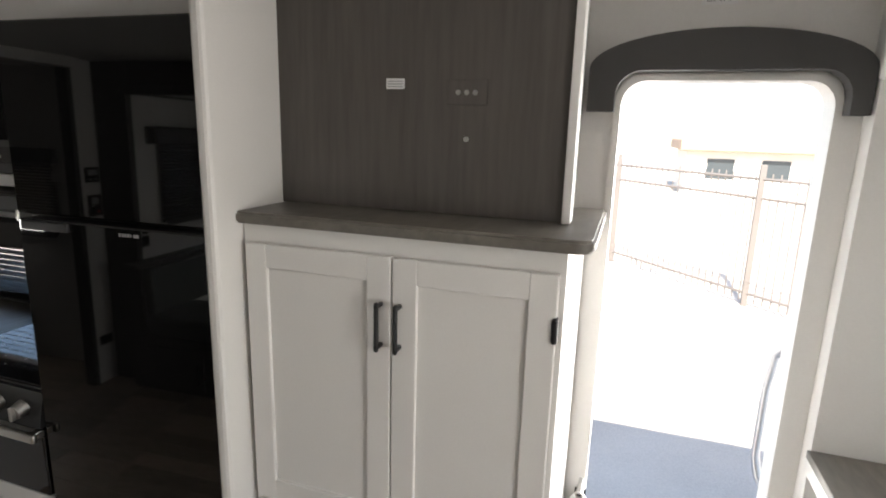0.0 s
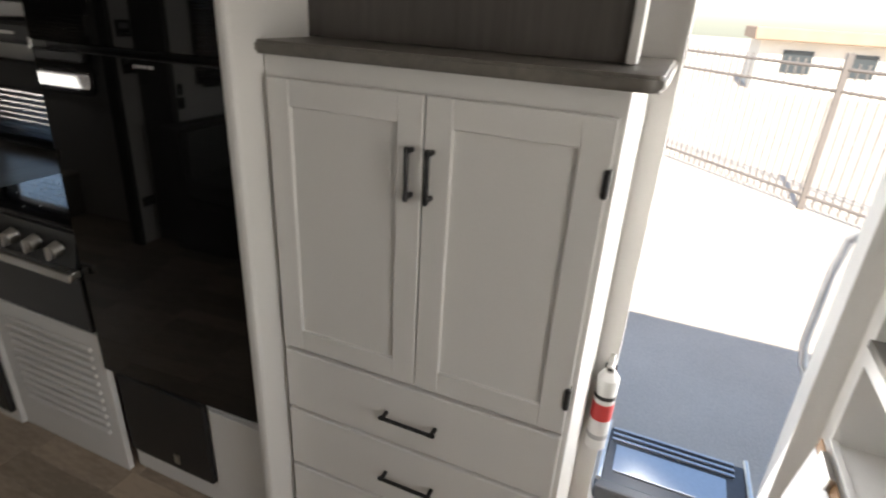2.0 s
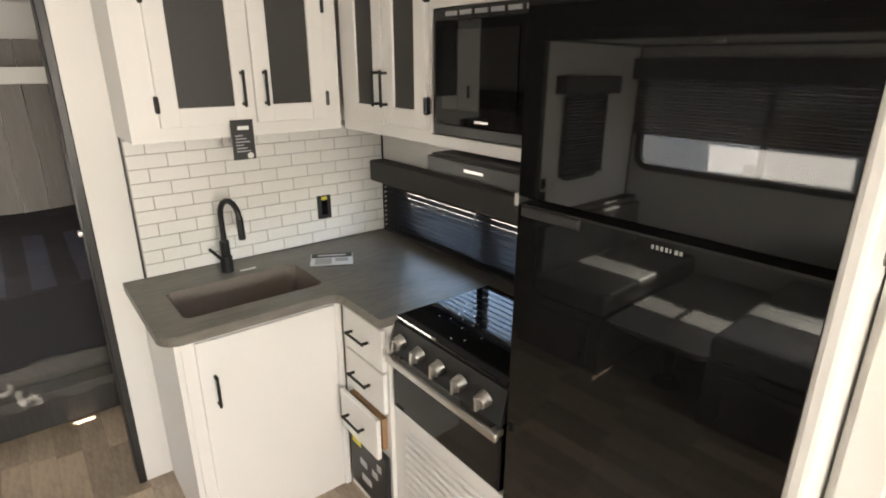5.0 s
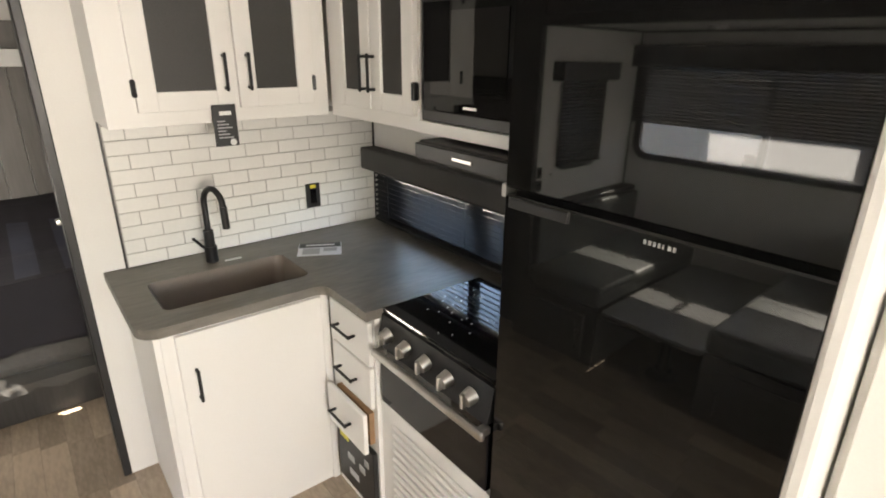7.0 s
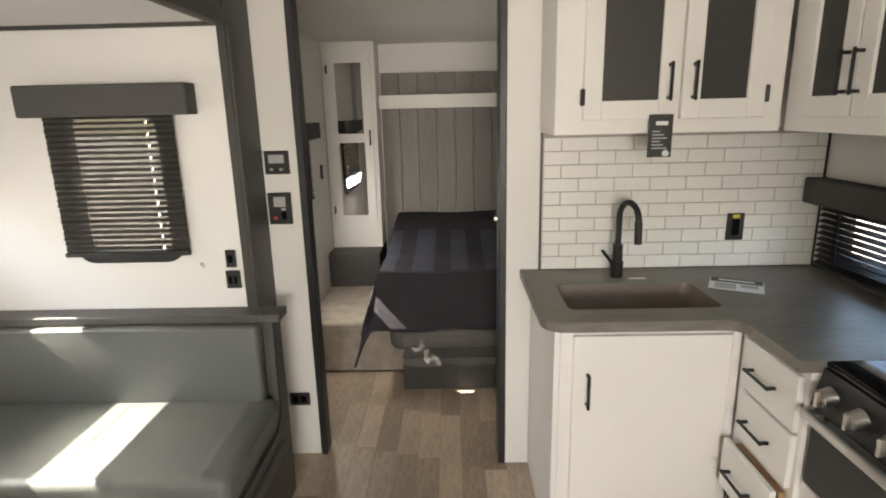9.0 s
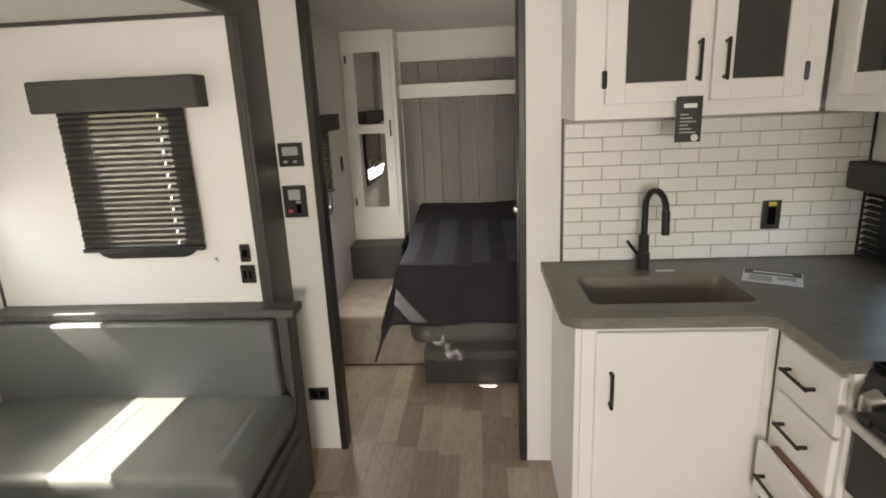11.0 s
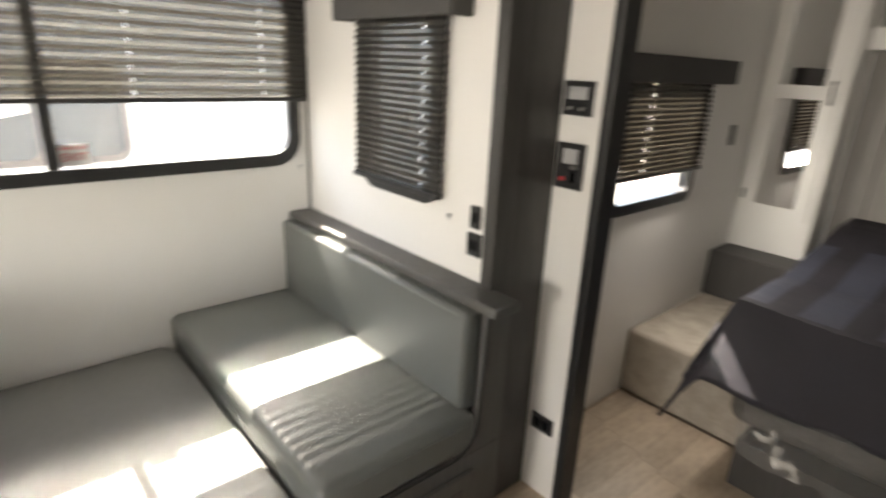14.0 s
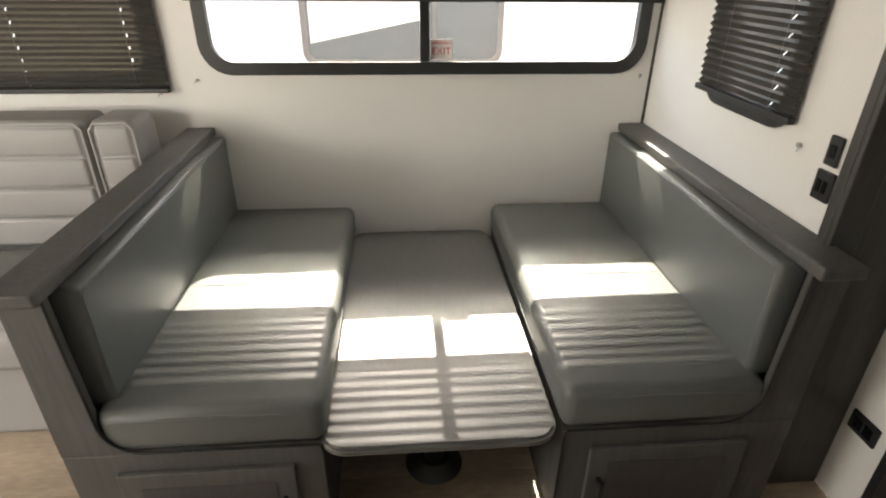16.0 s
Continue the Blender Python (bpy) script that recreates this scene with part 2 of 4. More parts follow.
floor = structure("floor", B(XS - 0.05, XR + 0.02, YB, YF, -0.08, -0.004), JOINT, "tan wood-look vinyl plank floor", "floor")
structure("ceiling", B(XL - 0.1, XR + 0.1, YB - 0.05, YF + 0.05, ZC, ZC + 0.05), CEIL, "white vinyl trailer ceiling", "ceiling")
structure("slide_ceiling", B(XS - 0.06, -0.722, SY0, SY1 + 0.06, SZ, SZ + 0.05), CEIL, "white slide-out ceiling", "ceiling")

# door side wall with entry door and kitchen window
DY0, DY1, DZ1 = -1.455, -0.945, 1.84
KY0, KY1, KZ0, KZ1 = 0.62, 1.86, 0.965, 1.24
structure("wall_door_side_rear", B(XR, XR + 0.06, YB, DY0, -0.08, ZC), WALL, "white vinyl wall beside the entry door", "wall")
structure("wall_door_header", prism([(DY0, ZC), (DY1, ZC), (DY1, 1.72), *[(DY1 - 0.07 + 0.07 * math.cos(a), DZ1 - 0.07 + 0.07 * math.sin(a)) for a in np.linspace(0, math.pi / 2, 6)],
          *[(DY0 + 0.07 + 0.07 * math.cos(a), DZ1 - 0.07 + 0.07 * math.sin(a)) for a in np.linspace(math.pi / 2, math.pi, 6)], (DY0, 1.72)], None, "x", XR, XR + 0.06), WALL, "white wall over the entry door", "wall")
structure("wall_kitchen_side", prism(rect(DY1, YF, -0.08, ZC), rrect(KY0, KY1, KZ0, KZ1, 0.03), "x", XR, XR + 0.06), WALL, "white vinyl wall behind the kitchen", "wall")
# near side wall round the bedroom, and beyond the slide-out
BWY0, BWY1, BWZ0, BWZ1 = 2.615, 3.27, 0.91, 1.45
structure("wall_bedroom_side", prism(rect(2.09, YF, -0.08, ZC), rrect(BWY0, BWY1, BWZ0, BWZ1, 0.05), "x", XL - 0.06, XL), WALL, "white bedroom side wall with a window", "wall")
structure("wall_front", B(XL, XR, YF, YF + 0.06, -0.08, ZC), WALL, "white wall behind the headboard", "wall")
# the opening in this unseen wall is added for the rear fill lamp
structure("wall_rear", prism(rect(XL - 0.06, XR + 0.06, -0.08, ZC), rrect(-0.45, 0.75, 0.95, 1.75, 0.06), "y", YB - 0.06, YB), WALL, "white rear wall with an added window, out of view", "wall")
structure("wall_near_rear", B(XL - 0.06, XL, YB, SY0 - 0.06, -0.08, ZC), WALL, "white side wall behind the slide-out", "wall")
structure("wall_slide_header", B(XL - 0.06, XL - 0.0, SY0 - 0.06, 1.89, SZ + 0.052, ZC - 0.001), WALL, "white strip over the slide-out", "wall")
# slide-out shell: back wall with two windows, two end walls
WY0, WY1, WZ0, WZ1 = 0.13, 1.79, 1.04, 1.72
VY0, VY1 = -1.75, -0.02
structure("wall_slide_back_dinette", prism(rect(0.06, SY1, -0.08, SZ), rrect(WY0, WY1, WZ0, WZ1, 0.10), "x", XS - 0.05, XS), WALL, "white slide-out wall behind the dinette", "wall")
structure("wall_slide_back_sofa", prism(rect(SY0, 0.06, -0.08, SZ), rrect(VY0, VY1 - 0.03, WZ0 - 0.03, WZ1, 0.08), "x", XS - 0.05, XS), WALL, "white slide-out wall behind the sofa", "wall")
EX0, EX1, EZ0, EZ1 = -1.35, -0.95, 1.035, 1.60
structure("wall_slide_end", prism(rect(XS - 0.05, -0.69, -0.08, SZ), rrect(EX0, EX1, EZ0, EZ1, 0.06), "y", SY1, SY1 + 0.05), WALL, "white slide-out end wall with a window", "wall")
structure("wall_slide_end_rear", B(XS - 0.05, XL, SY0 - 0.06, SY0, -0.08, SZ + 0.05), WALL, "white slide-out end wall", "wall")
structure("trim_slide_ceiling", B(XS, -0.69, SY1 - 0.014, SY1, SZ - 0.014, SZ), DARKTRIM, "black cove trim under the slide ceiling", "trim")
structure("trim_slide_ceiling_back", B(XS, XS + 0.012, SY0, SY1 - 0.015, SZ - 0.014, SZ), DARKTRIM, "black cove trim under the slide ceiling", "trim")
structure("trim_slide_corner", B(XS, XS + 0.008, SY1 - 0.008, SY1, 0.4, SZ - 0.015), DARKTRIM, "dark corner bead in the slide-out", "trim")
structure("trim_ceiling", B(XR - 0.014, XR, -1.6, -0.12, 2.045, 2.062), DARKTRIM, "dark cove trim under the ceiling", "trim")
# dark fascia of the slide opening
fb = bmesh.new()
box(fb, -0.72, -0.69, 1.825, 2.088, 0.0, ZC - 0.004, 0.005)
box(fb, -0.69, -0.675, 1.825, 1.90, 0.0, 1.886, 0.004)
structure("trim_slide_post", fb, DARKWOOD, "dark wood fascia post of the slide-out", "trim", True)
fb = bmesh.new()
box(fb, -0.72, -0.69, SY0, 1.822, 1.872, ZC - 0.004, 0.005)
box(fb, -0.69, -0.675, SY0, 1.822, 1.872, 1.93, 0.004)
structure("trim_slide_fascia", fb, DARKWOOD, "dark wood fascia over the slide-out", "trim", True)
structure("wall_post_filler", B(XL - 0.06, -0.722, 1.8955, 2.0895, -0.08, ZC - 0.003), WALL, "white filler behind the fascia post", "wall")

# partition to the bedroom with its wide opening
structure("wall_partition_near", B(XL, -0.545, 2.09, 2.15, 0, ZC - 0.002), WALL, "white partition with the control panels", "wall")
structure("wall_partition_kitchen", B(0.315, XR, 2.0, 2.10, 0, ZC - 0.002), WALL, "white partition behind the sink", "wall")
structure("wall_partition_header", B(-0.545, 0.315, 2.03, 2.14, 2.01, ZC - 0.002), WALL, "white strip over the bedroom opening", "wall")
structure("trim_opening_near", B(-0.545, -0.515, 2.075, 2.16, 0, 2.01, bev=0.004), BLACK, "black edge strip of the bedroom opening", "trim", True)
structure("trim_opening_kitchen", B(0.285, 0.315, 1.995, 2.12, 0, 2.01, bev=0.004), BLACK, "black edge strip of the bedroom opening", "trim", True)

# bathroom wall with a niche beside the entry door
structure("wall_bath_return", B(1.505, XR, -1.80, -1.50, 0, ZC), WALL, "white wall return beside the entry door", "wall")
structure("wall_bath_niche", B(0.98, 1.505, -1.86, -1.80, 0, ZC), WALL, "white back of the entry niche", "wall")
structure("wall_bath_jamb", B(0.955, 0.99, -1.80, -1.47, 0, ZC), WALL, "white jamb beside the entry niche", "wall")
structure("trim_bath_jamb", B(0.945, 0.995, -1.47, -1.455, 0, ZC), DARKTRIM, "dark bead on the niche jamb", "trim")
structure("wall_bath_front", B(0.62, 0.955, -1.80, -1.74, 0, ZC), WALL, "white bathroom wall", "wall")


# ---- kitchen ----
def bar_handle(parent, face, along, a, b, c, d, r=0.005, out=0.027):
    """A black bar pull on the face x or y = c, from a to b along an axis; d is its other coordinate."""
    bm = bmesh.new()
    def P(s, o):
        if face == "x":
            return (c - o, d, s) if along == "z" else (c - o, s, d)
        return (d, c - o, s) if along == "z" else (s, c - o, d)
    w = 0.005
    for s in (a - 0.007, b + 0.007):
        p, q = Vector(P(s, 0)), Vector(P(s, out))
        lo, hi = [min(u, v) - w for u, v in zip(p, q)], [max(u, v) + w for u, v in zip(p, q)]
        if face == "x":
            hi[0] = c
        else:
            hi[1] = c
        box(bm, lo[0], hi[0], lo[1], hi[1], lo[2], hi[2], 0.002, 1)
    p, q = Vector(P(a - 0.012, out)), Vector(P(b + 0.012, out))
    lo, hi = [min(u, v) - w for u, v in zip(p, q)], [max(u, v) + w for u, v in zip(p, q)]
    box(bm, lo[0], hi[0], lo[1], hi[1], lo[2], hi[2], 0.003, 1)
    return part("handle", bm, BLACKMET, parent, "black bar pull")


def shaker(parent, name, face, c, u0, u1, z0, z1, rail=0.06, thick=0.019, insert=WHITE, label=""):
    """A framed door on the face x or y = c that opens towards the room; its panel is set back."""
    def bx(bm, ua, ub, za, zb, o0, o1, bev=0.0):
        if face == "x":
            box(bm, c - o1, c - o0, ua, ub, za, zb, bev, 1)
        else:
            box(bm, ua, ub, c - o1, c - o0, za, zb, bev, 1)
    bm = bmesh.new()
    bx(bm, u0, u0 + rail, z0, z1, 0, thick, 0.002)
    bx(bm, u1 - rail, u1, z0, z1, 0, thick, 0.002)
    bx(bm, u0 + rail - 0.001, u1 - rail + 0.001, z1 - rail, z1, 0, thick - 0.0005, 0.002)
    bx(bm, u0 + rail - 0.001, u1 - rail + 0.001, z0, z0 + rail, 0, thick - 0.0005, 0.002)
    door = part(name, bm, WHITE, parent, label)
    bm = bmesh.new()
    bx(bm, u0 + rail - 0.003, u1 - rail + 0.003, z0 + rail - 0.003, z1 - rail + 0.003, 0.0005, thick - 0.009)
    part("panel", bm, insert, door, "" if insert is WHITE else "dark woven mesh insert", False)
    return door


def hinge(parent, face, c, u, z):
    bm = bmesh.new()
    if face == "x":
        box(bm, c - 0.026, c - 0.001, u - 0.007, u + 0.007, z - 0.028, z + 0.028, 0.006)
    else:
        box(bm, u - 0.007, u + 0.007, c - 0.026, c - 0.001, z - 0.028, z + 0.028, 0.006)
    return part("hinge", bm, BLACKMET, parent, "black exposed hinge")


# pantry cabinet with two doors and drawers
PX = 1.095
pantry = thing("pantry_cabinet", (1.33, -0.51, 0), "white pantry cabinet with two shaker doors over drawers", "cabinet")
part("body", B(PX, XR - 0.003, -0.90, -0.135, 0, 1.459, bev=0.002), WHITE, pantry)
for u0, u1, hy, gy in ((-0.527, -0.150, -0.506, None), (-0.888, -0.531, -0.551, -0.886)):
    d = shaker(pantry, "door", "x", PX - 0.001, u0, u1, 0.735, 1.415, rail=0.058)
    bar_handle(d, "x", "z", 1.222, 1.302, PX - 0.02, hy)
    if gy:
        hinge(d, "x", PX - 0.001, gy, 0.83)
        hinge(d, "x", PX - 0.001, gy, 1.30)
for z0, z1 in ((0.537, 0.722), (0.33, 0.525), (0.10, 0.318)):
    dr = part("drawer", B(PX - 0.02, PX - 0.001, -0.888, -0.150, z0, z1, bev=0.004), WHITE, pantry)
    bar_handle(dr, "x", "y", -0.585, -0.465, PX - 0.02, (z0 + z1) / 2)
ct = [(-0.118, XR - 0.003), (-0.118, 1.072), *[(-0.915 - 0.035 * math.sin(a), 1.107 - 0.035 * math.cos(a)) for a in np.linspace(0, math.pi / 2, 6)], (-0.95, XR - 0.003)]
top = prism([(v, u) for u, v in ct], None, "z", 1.460, 1.488)
bmesh.ops.bevel(top, geom=[e for e in top.edges if len(e.link_faces) == 2 and e.calc_face_angle(0) > 1.2], offset=0.006, segments=2, affect="EDGES")
single("pantry_worktop", top, COUNTER, "dark grey wood-grain laminate top on the pantry", "worktop")

tv = thing("tv_panel_cabinet", (1.41, -0.48, 1.489), "dark brown wood television panel over the pantry", "wall panel")
part("panel", B(1.262, XR - 0.003, -0.862, -0.10, 1.49, ZC - 0.003), PANELWOOD, tv, smooth=False)
part("edge_strip", B(1.245, 1.30, -0.884, -0.864, 1.49, ZC - 0.003, bev=0.003), WHITE, tv, "white edge strip")
plate = part("label_plate", B(1.2585, 1.2615, -0.478, -0.432, 1.779, 1.803), LABELWHITE, tv, "small white printed label")
for k in range(3):
    part("print_line", B(1.2575, 1.2583, -0.474, -0.436, 1.783 + 0.006 * k, 1.786 + 0.006 * k), GREYINK, plate)
for y, z in ((-0.612, 1.772), (-0.632, 1.772), (-0.652, 1.772), (-0.634, 1.668)):
    part("screw_socket", rod(bmesh.new(), (1.255, y, z), (1.262, y, z), 0.006), STEEL, tv, "bright screw socket")
part("cable_plate", B(1.2575, 1.2615, -0.68, -0.585, 1.745, 1.80, bev=0.001), PANELWOOD, tv)

# fridge surround and fridge
single("fridge_side_panel", B(0.998, XR - 0.003, -0.131, -0.098, 0, ZC - 0.003, bev=0.010, seg=2), WHITE, "white rounded end panel between fridge and pantry", "panel")
single("fridge_top_panel", B(1.16, XR - 0.003, -0.096, 0.555, 1.945, ZC - 0.003, bev=0.002), WHITE, "white filler panel over the fridge", "panel")
FX = 1.055
fridge = thing("refrigerator", (1.3, 0.25, 0.43), "glossy black two-door refrigerator built into the kitchen", "refrigerator")
part("body", B(1.115, XR - 0.02, -0.08, 0.545, 0.43, 1.93, bev=0.004), BLACK, fridge)
for z0, z1 in ((0.445, 1.425), (1.44, 1.925)):
    d = part("door", B(FX, 1.113, -0.088, 0.55, z0, z1, bev=0.004, seg=1), BLACKGLOSS, fridge, "glossy black door", False)
    if z0 < 1:
        g = part("handle_recess", B(FX - 0.010, FX + 0.002, 0.37, 0.53, 1.398, 1.423, bev=0.004), BLACK, d, "black recessed grip")
        for k, w in enumerate((0.007, 0.008, 0.007, 0.007, 0.003, 0.009, 0.008)):
            part("badge_bar", B(FX - 0.0015, FX - 0.0003, 0.208 - 0.0092 * k - 0.72 * w, 0.208 - 0.0092 * k, 1.402, 1.410), STEEL, d, "silver badge stroke", False)
part("door_clip", B(FX + 0.005, FX + 0.04, 0.5515, 0.565, 1.415, 1.445, bev=0.002), STEEL, fridge, "small metal door clip")
# the refrigerator sits slightly askew in its bay
ask = Matrix.Translation((FX, -0.088, 1.18)) @ Matrix.Rotation(radians(2.0), 4, "Z") @ Matrix.Rotation(radians(0.5), 4, "Y") @ Matrix.Translation((-FX, 0.088, -1.18))
for ob in fridge.children_recursive:
    ob.data.transform(ask)
access = thing("access_panel", (1.1, 0.33, 0.06), "black removable panel under the refrigerator", "panel")
part("cover", B(1.05, 1.07, 0.165, 0.535, 0.10, 0.42, bev=0.006), BLACK, access)
part("latch", B(1.045, 1.05, 0.30, 0.325, 0.13, 0.17, bev=0.004), STEEL, access, "grey latch")
fbp = thing("plinth_cabinet", (1.3, 0.25, 0), "white plinth under the refrigerator", "panel")
part("plinth", B(1.072, XR - 0.003, -0.096, 0.55, 0, 0.428, bev=0.002), WHITE, fbp)
part("door", B(1.058, 1.071, -0.08, 0.15, 0.09, 0.41, bev=0.003), WHITE, fbp)

# range
RX = 1.035
rng_ = thing("gas_range", (1.3, 0.83, 0.56), "black and steel gas range with glass lid and five knobs", "range")
part("body", B(1.06, XR - 0.09, 0.562, 1.102, 0.565, 0.905, bev=0.003), BLACK, rng_)
part("glass_lid", B(1.045, XR - 0.10, 0.565, 1.10, 0.908, 0.924, bev=0.005), BLACKGLASS, rng_, "black speckled glass lid")
# glints on the glass, drawn as tiny white flecks
bm = bmesh.new()
for k in range(34):
    y, x = 0.60 + 0.46 * random.random(), 1.08 + 0.30 * random.random()
    box(bm, x, x + 0.005, y, y + 0.003, 0.9242, 0.9252)
tagged(part("lid_glints", bm, LABELWHITE, rng_, "painted glints on the lid", False), kind="stuff")
bm = bmesh.new()
vs = [bm.verts.new(p) for p in ((1.02, 0.562, 0.80), (1.02, 1.102, 0.80), (1.045, 1.102, 0.903), (1.045, 0.562, 0.903), (1.07, 0.562, 0.80), (1.07, 1.102, 0.80), (1.07, 1.102, 0.903), (1.07, 0.562, 0.903))]
for f in ((0, 3, 2, 1), (4, 5, 6, 7), (0, 1, 5, 4), (3, 7, 6, 2), (0, 4, 7, 3), (1, 2, 6, 5)):
    bm.faces.new([vs[i] for i in f])
part("control_panel", bm, BLACK, rng_, smooth=False)
for k in range(5):
    y = 1.045 - 0.103 * k
    kn = part("knob", rod(bmesh.new(), (1.034, y, 0.853), (1.004, y, 0.846), 0.025, 20, 0.021), STEEL, rng_, "brushed steel knob")
    part("grip", B(0.990, 1.006, y - 0.005, y + 0.005, 0.824, 0.868, bev=0.003), STEEL, kn)
od = part("oven_door", B(1.028, 1.059, 0.565, 1.099, 0.572, 0.795, bev=0.004), BLACKGLASS, rng_, "black glass oven door")
bm = bmesh.new()
box(bm, 0.985, 1.003, 0.545, 1.088, 0.772, 0.800, 0.007, 3)
box(bm, 1.0, 1.03, 0.555, 0.58, 0.775, 0.797, 0.003)
box(bm, 1.0, 1.03, 1.055, 1.08, 0.775, 0.797, 0.003)
part("handle", bm, STEEL, od, "brushed steel bar handle")

louv = thing("louvred_panel", (1.04, 0.83, 0), "white louvred panel under the range", "panel")
part("board", B(1.035, 1.055, 0.553, 1.112, 0, 0.562, bev=0.002), WHITE, louv)
for k in range(11):
    z = 0.15 + 0.034 * k
    bm = B(1.022, 1.034, 0.60, 1.03, z, z + 0.02, bev=0.002, seg=1)
    bmesh.ops.rotate(bm, cent=(1.03, 0.8, z + 0.01), matrix=Matrix.Rotation(radians(-24), 3, "Y"), verts=bm.verts)
    part("slat", bm, WHITE, louv)

# drawer unit, third drawer pulled out a little
DX = 1.02
draw = thing("drawer_unit", (1.3, 1.23, 0), "white unit with three drawers, the lowest ajar", "cabinet")
part("body", B(DX, XR - 0.003, 1.114, 1.44, 0.0, 0.884), WHITE, draw, smooth=False)
for z0, z1, out in ((0.70, 0.865, 0), (0.525, 0.69, 0), (0.345, 0.515, 0.035)):
    d = part("drawer", B(DX - 0.02 - out, DX - 0.001 - out, 1.125, 1.395, z0, z1, bev=0.004), WHITE, draw)
    bar_handle(d, "x", "y", 1.225, 1.325, DX - 0.02 - out, (z0 + z1) / 2)
    if out:
        part("drawer_box", B(DX - 0.021, DX - 0.0005, 1.14, 1.38, z0 + 0.02, z1 - 0.015), BOARDWOOD, d, "raw wooden drawer sides", False)
fuse = thing("power_centre", (1.01, 1.25, 0.08), "black power converter panel with warning labels", "electrical panel")
part("case", B(0.998, DX - 0.001, 1.125, 1.40, 0.06, 0.33, bev=0.004), BLACK, fuse)
part("label", B(0.996, 0.9978, 1.31, 1.375, 0.27, 0.31), YELLOW, fuse, "yellow warning label", False)
for y, z, w in ((1.27, 0.19, 0.05), (1.19, 0.19, 0.04), (1.24, 0.12, 0.07), (1.16, 0.24, 0.03)):
    part("label", B(0.996, 0.9978, y, y + w, z, z + 0.03), GREYINK, fuse, "grey printed label", False)

# sink base
sinkcab = thing("sink_cabinet", (0.7, 1.7, 0), "white sink base cabinet with one tall door", "cabinet")
bm = B(0.4385, 1.018, 1.455, 1.995, 0.0, 0.74)
part("body", bm, WHITE, sinkcab, smooth=False)
part("side_panel", B(0.418, 0.438, 1.457, 1.996, 0.0, 0.884, bev=0.002), WHITE, sinkcab)
part("front_rail", B(0.4385, 1.018, 1.454, 1.473, 0.741, 0.884), WHITE, sinkcab, smooth=False)
d = part("door", B(0.478, 0.985, 1.436, 1.454, 0.055, 0.855, bev=0.004), WHITE, sinkcab)
bar_handle(d, "y", "z", 0.625, 0.715, 1.436, 0.525)
part("corner_post", B(0.987, 1.018, 1.442, 1.455, 0.0, 0.884, bev=0.004), WHITE, sinkcab)

# L-shaped worktop with the sink opening
HX0, HX1, HY0, HY1 = 0.475, 0.985, 1.51, 1.785
R = 0.07
out = [(0.372, 1.997), (0.372, 1.395 + R), *[(0.372 + R - R * math.cos(a), 1.395 + R - R * math.sin(a)) for a in np.linspace(0.2, math.pi / 2, 7)],
       *[(0.985 - 0.05 + 0.05 * math.sin(a), 1.345 + 0.05 * math.cos(a)) for a in np.linspace(0, math.pi / 2, 6)],
       (0.985, 1.106), (XR - 0.085, 1.106), (XR - 0.085, 0.56), (XR - 0.003, 0.56), (XR - 0.003, 1.997)]
single("kitchen_worktop", prism(out, rrect(HX0, HX1, HY0, HY1, 0.03), "z", 0.886, 0.92), COUNTER, "grey wood-grain laminate L-shaped kitchen worktop", "worktop", smooth=False)
sink = thing("kitchen_sink", (0.73, 1.65, 0.75), "brown composite undermount kitchen sink", "sink")
bm = bmesh.new()
loops = []
for z, ins, r in ((0.919, 0.004, 0.028), (0.90, 0.006, 0.03), (0.775, 0.022, 0.04), (0.755, 0.05, 0.05)):
    loops.append([bm.verts.new((u, v, z)) for u, v in rrect(HX0 + ins, HX1 - ins, HY0 + ins, HY1 - ins, r)])
for a, b in zip(loops, loops[1:]):
    for k in range(len(a)):
        bm.faces.new((a[k], a[(k + 1) % len(a)], b[(k + 1) % len(a)], b[k]))
bm.faces.new(loops[-1])
part("bowl", bm, SINK, sink)
part("drain", rod(bmesh.new(), (0.73, 1.65, 0.754), (0.73, 1.65, 0.759), 0.04, 24), STEEL, sink, "steel drain")
fx, fy = 0.735, 1.872
faucet = thing("kitchen_faucet", (fx, fy, 0.92), "matte black gooseneck kitchen faucet", "faucet")
bm = rod(bmesh.new(), (fx, fy, 0.921), (fx, fy, 0.985), 0.024, 20)
rod(bm, (fx, fy, 0.985), (fx, fy, 1.05), 0.019, 20)
part("base", bm, BLACKMET, faucet)
pts = [(fx, fy, 1.04), (fx, fy, 1.16)] + [(fx + 0.02 * (1 - math.cos(a)), fy - 0.05 * (1 - math.cos(a)), 1.16 + 0.062 * math.sin(a)) for a in np.linspace(0.3, math.pi, 9)]
part("spout", tube(bmesh.new(), pts, 0.0115, 12), BLACKMET, faucet)
part("spray_head", rod(bmesh.new(), pts[-1], (pts[-1][0] + 0.002, pts[-1][1] - 0.002, 1.075), 0.014, 16), BLACKMET, faucet)
part("lever", rod(bmesh.new(), (fx - 0.018, fy, 0.975), (fx - 0.062, fy - 0.01, 1.03), 0.006, 10), BLACKMET, faucet)
leaf = thing("leaflet", (1.13, 1.72, 0.92), "printed leaflet lying on the worktop", "paper")
lm = Matrix.Translation((1.135, 1.735, 0.9215)) @ Matrix.Rotation(radians(-28), 4, "Z")
def lp(name, x0, x1, y0, y1, z, m_, label=""):
    bm = B(x0, x1, y0, y1, z, z + 0.0008)
    bmesh.ops.transform(bm, matrix=lm, verts=bm.verts)
    return part(name, bm, m_, leaf, label, False)
lp("sheet", -0.09, 0.09, -0.075, 0.075, 0, PAPER)
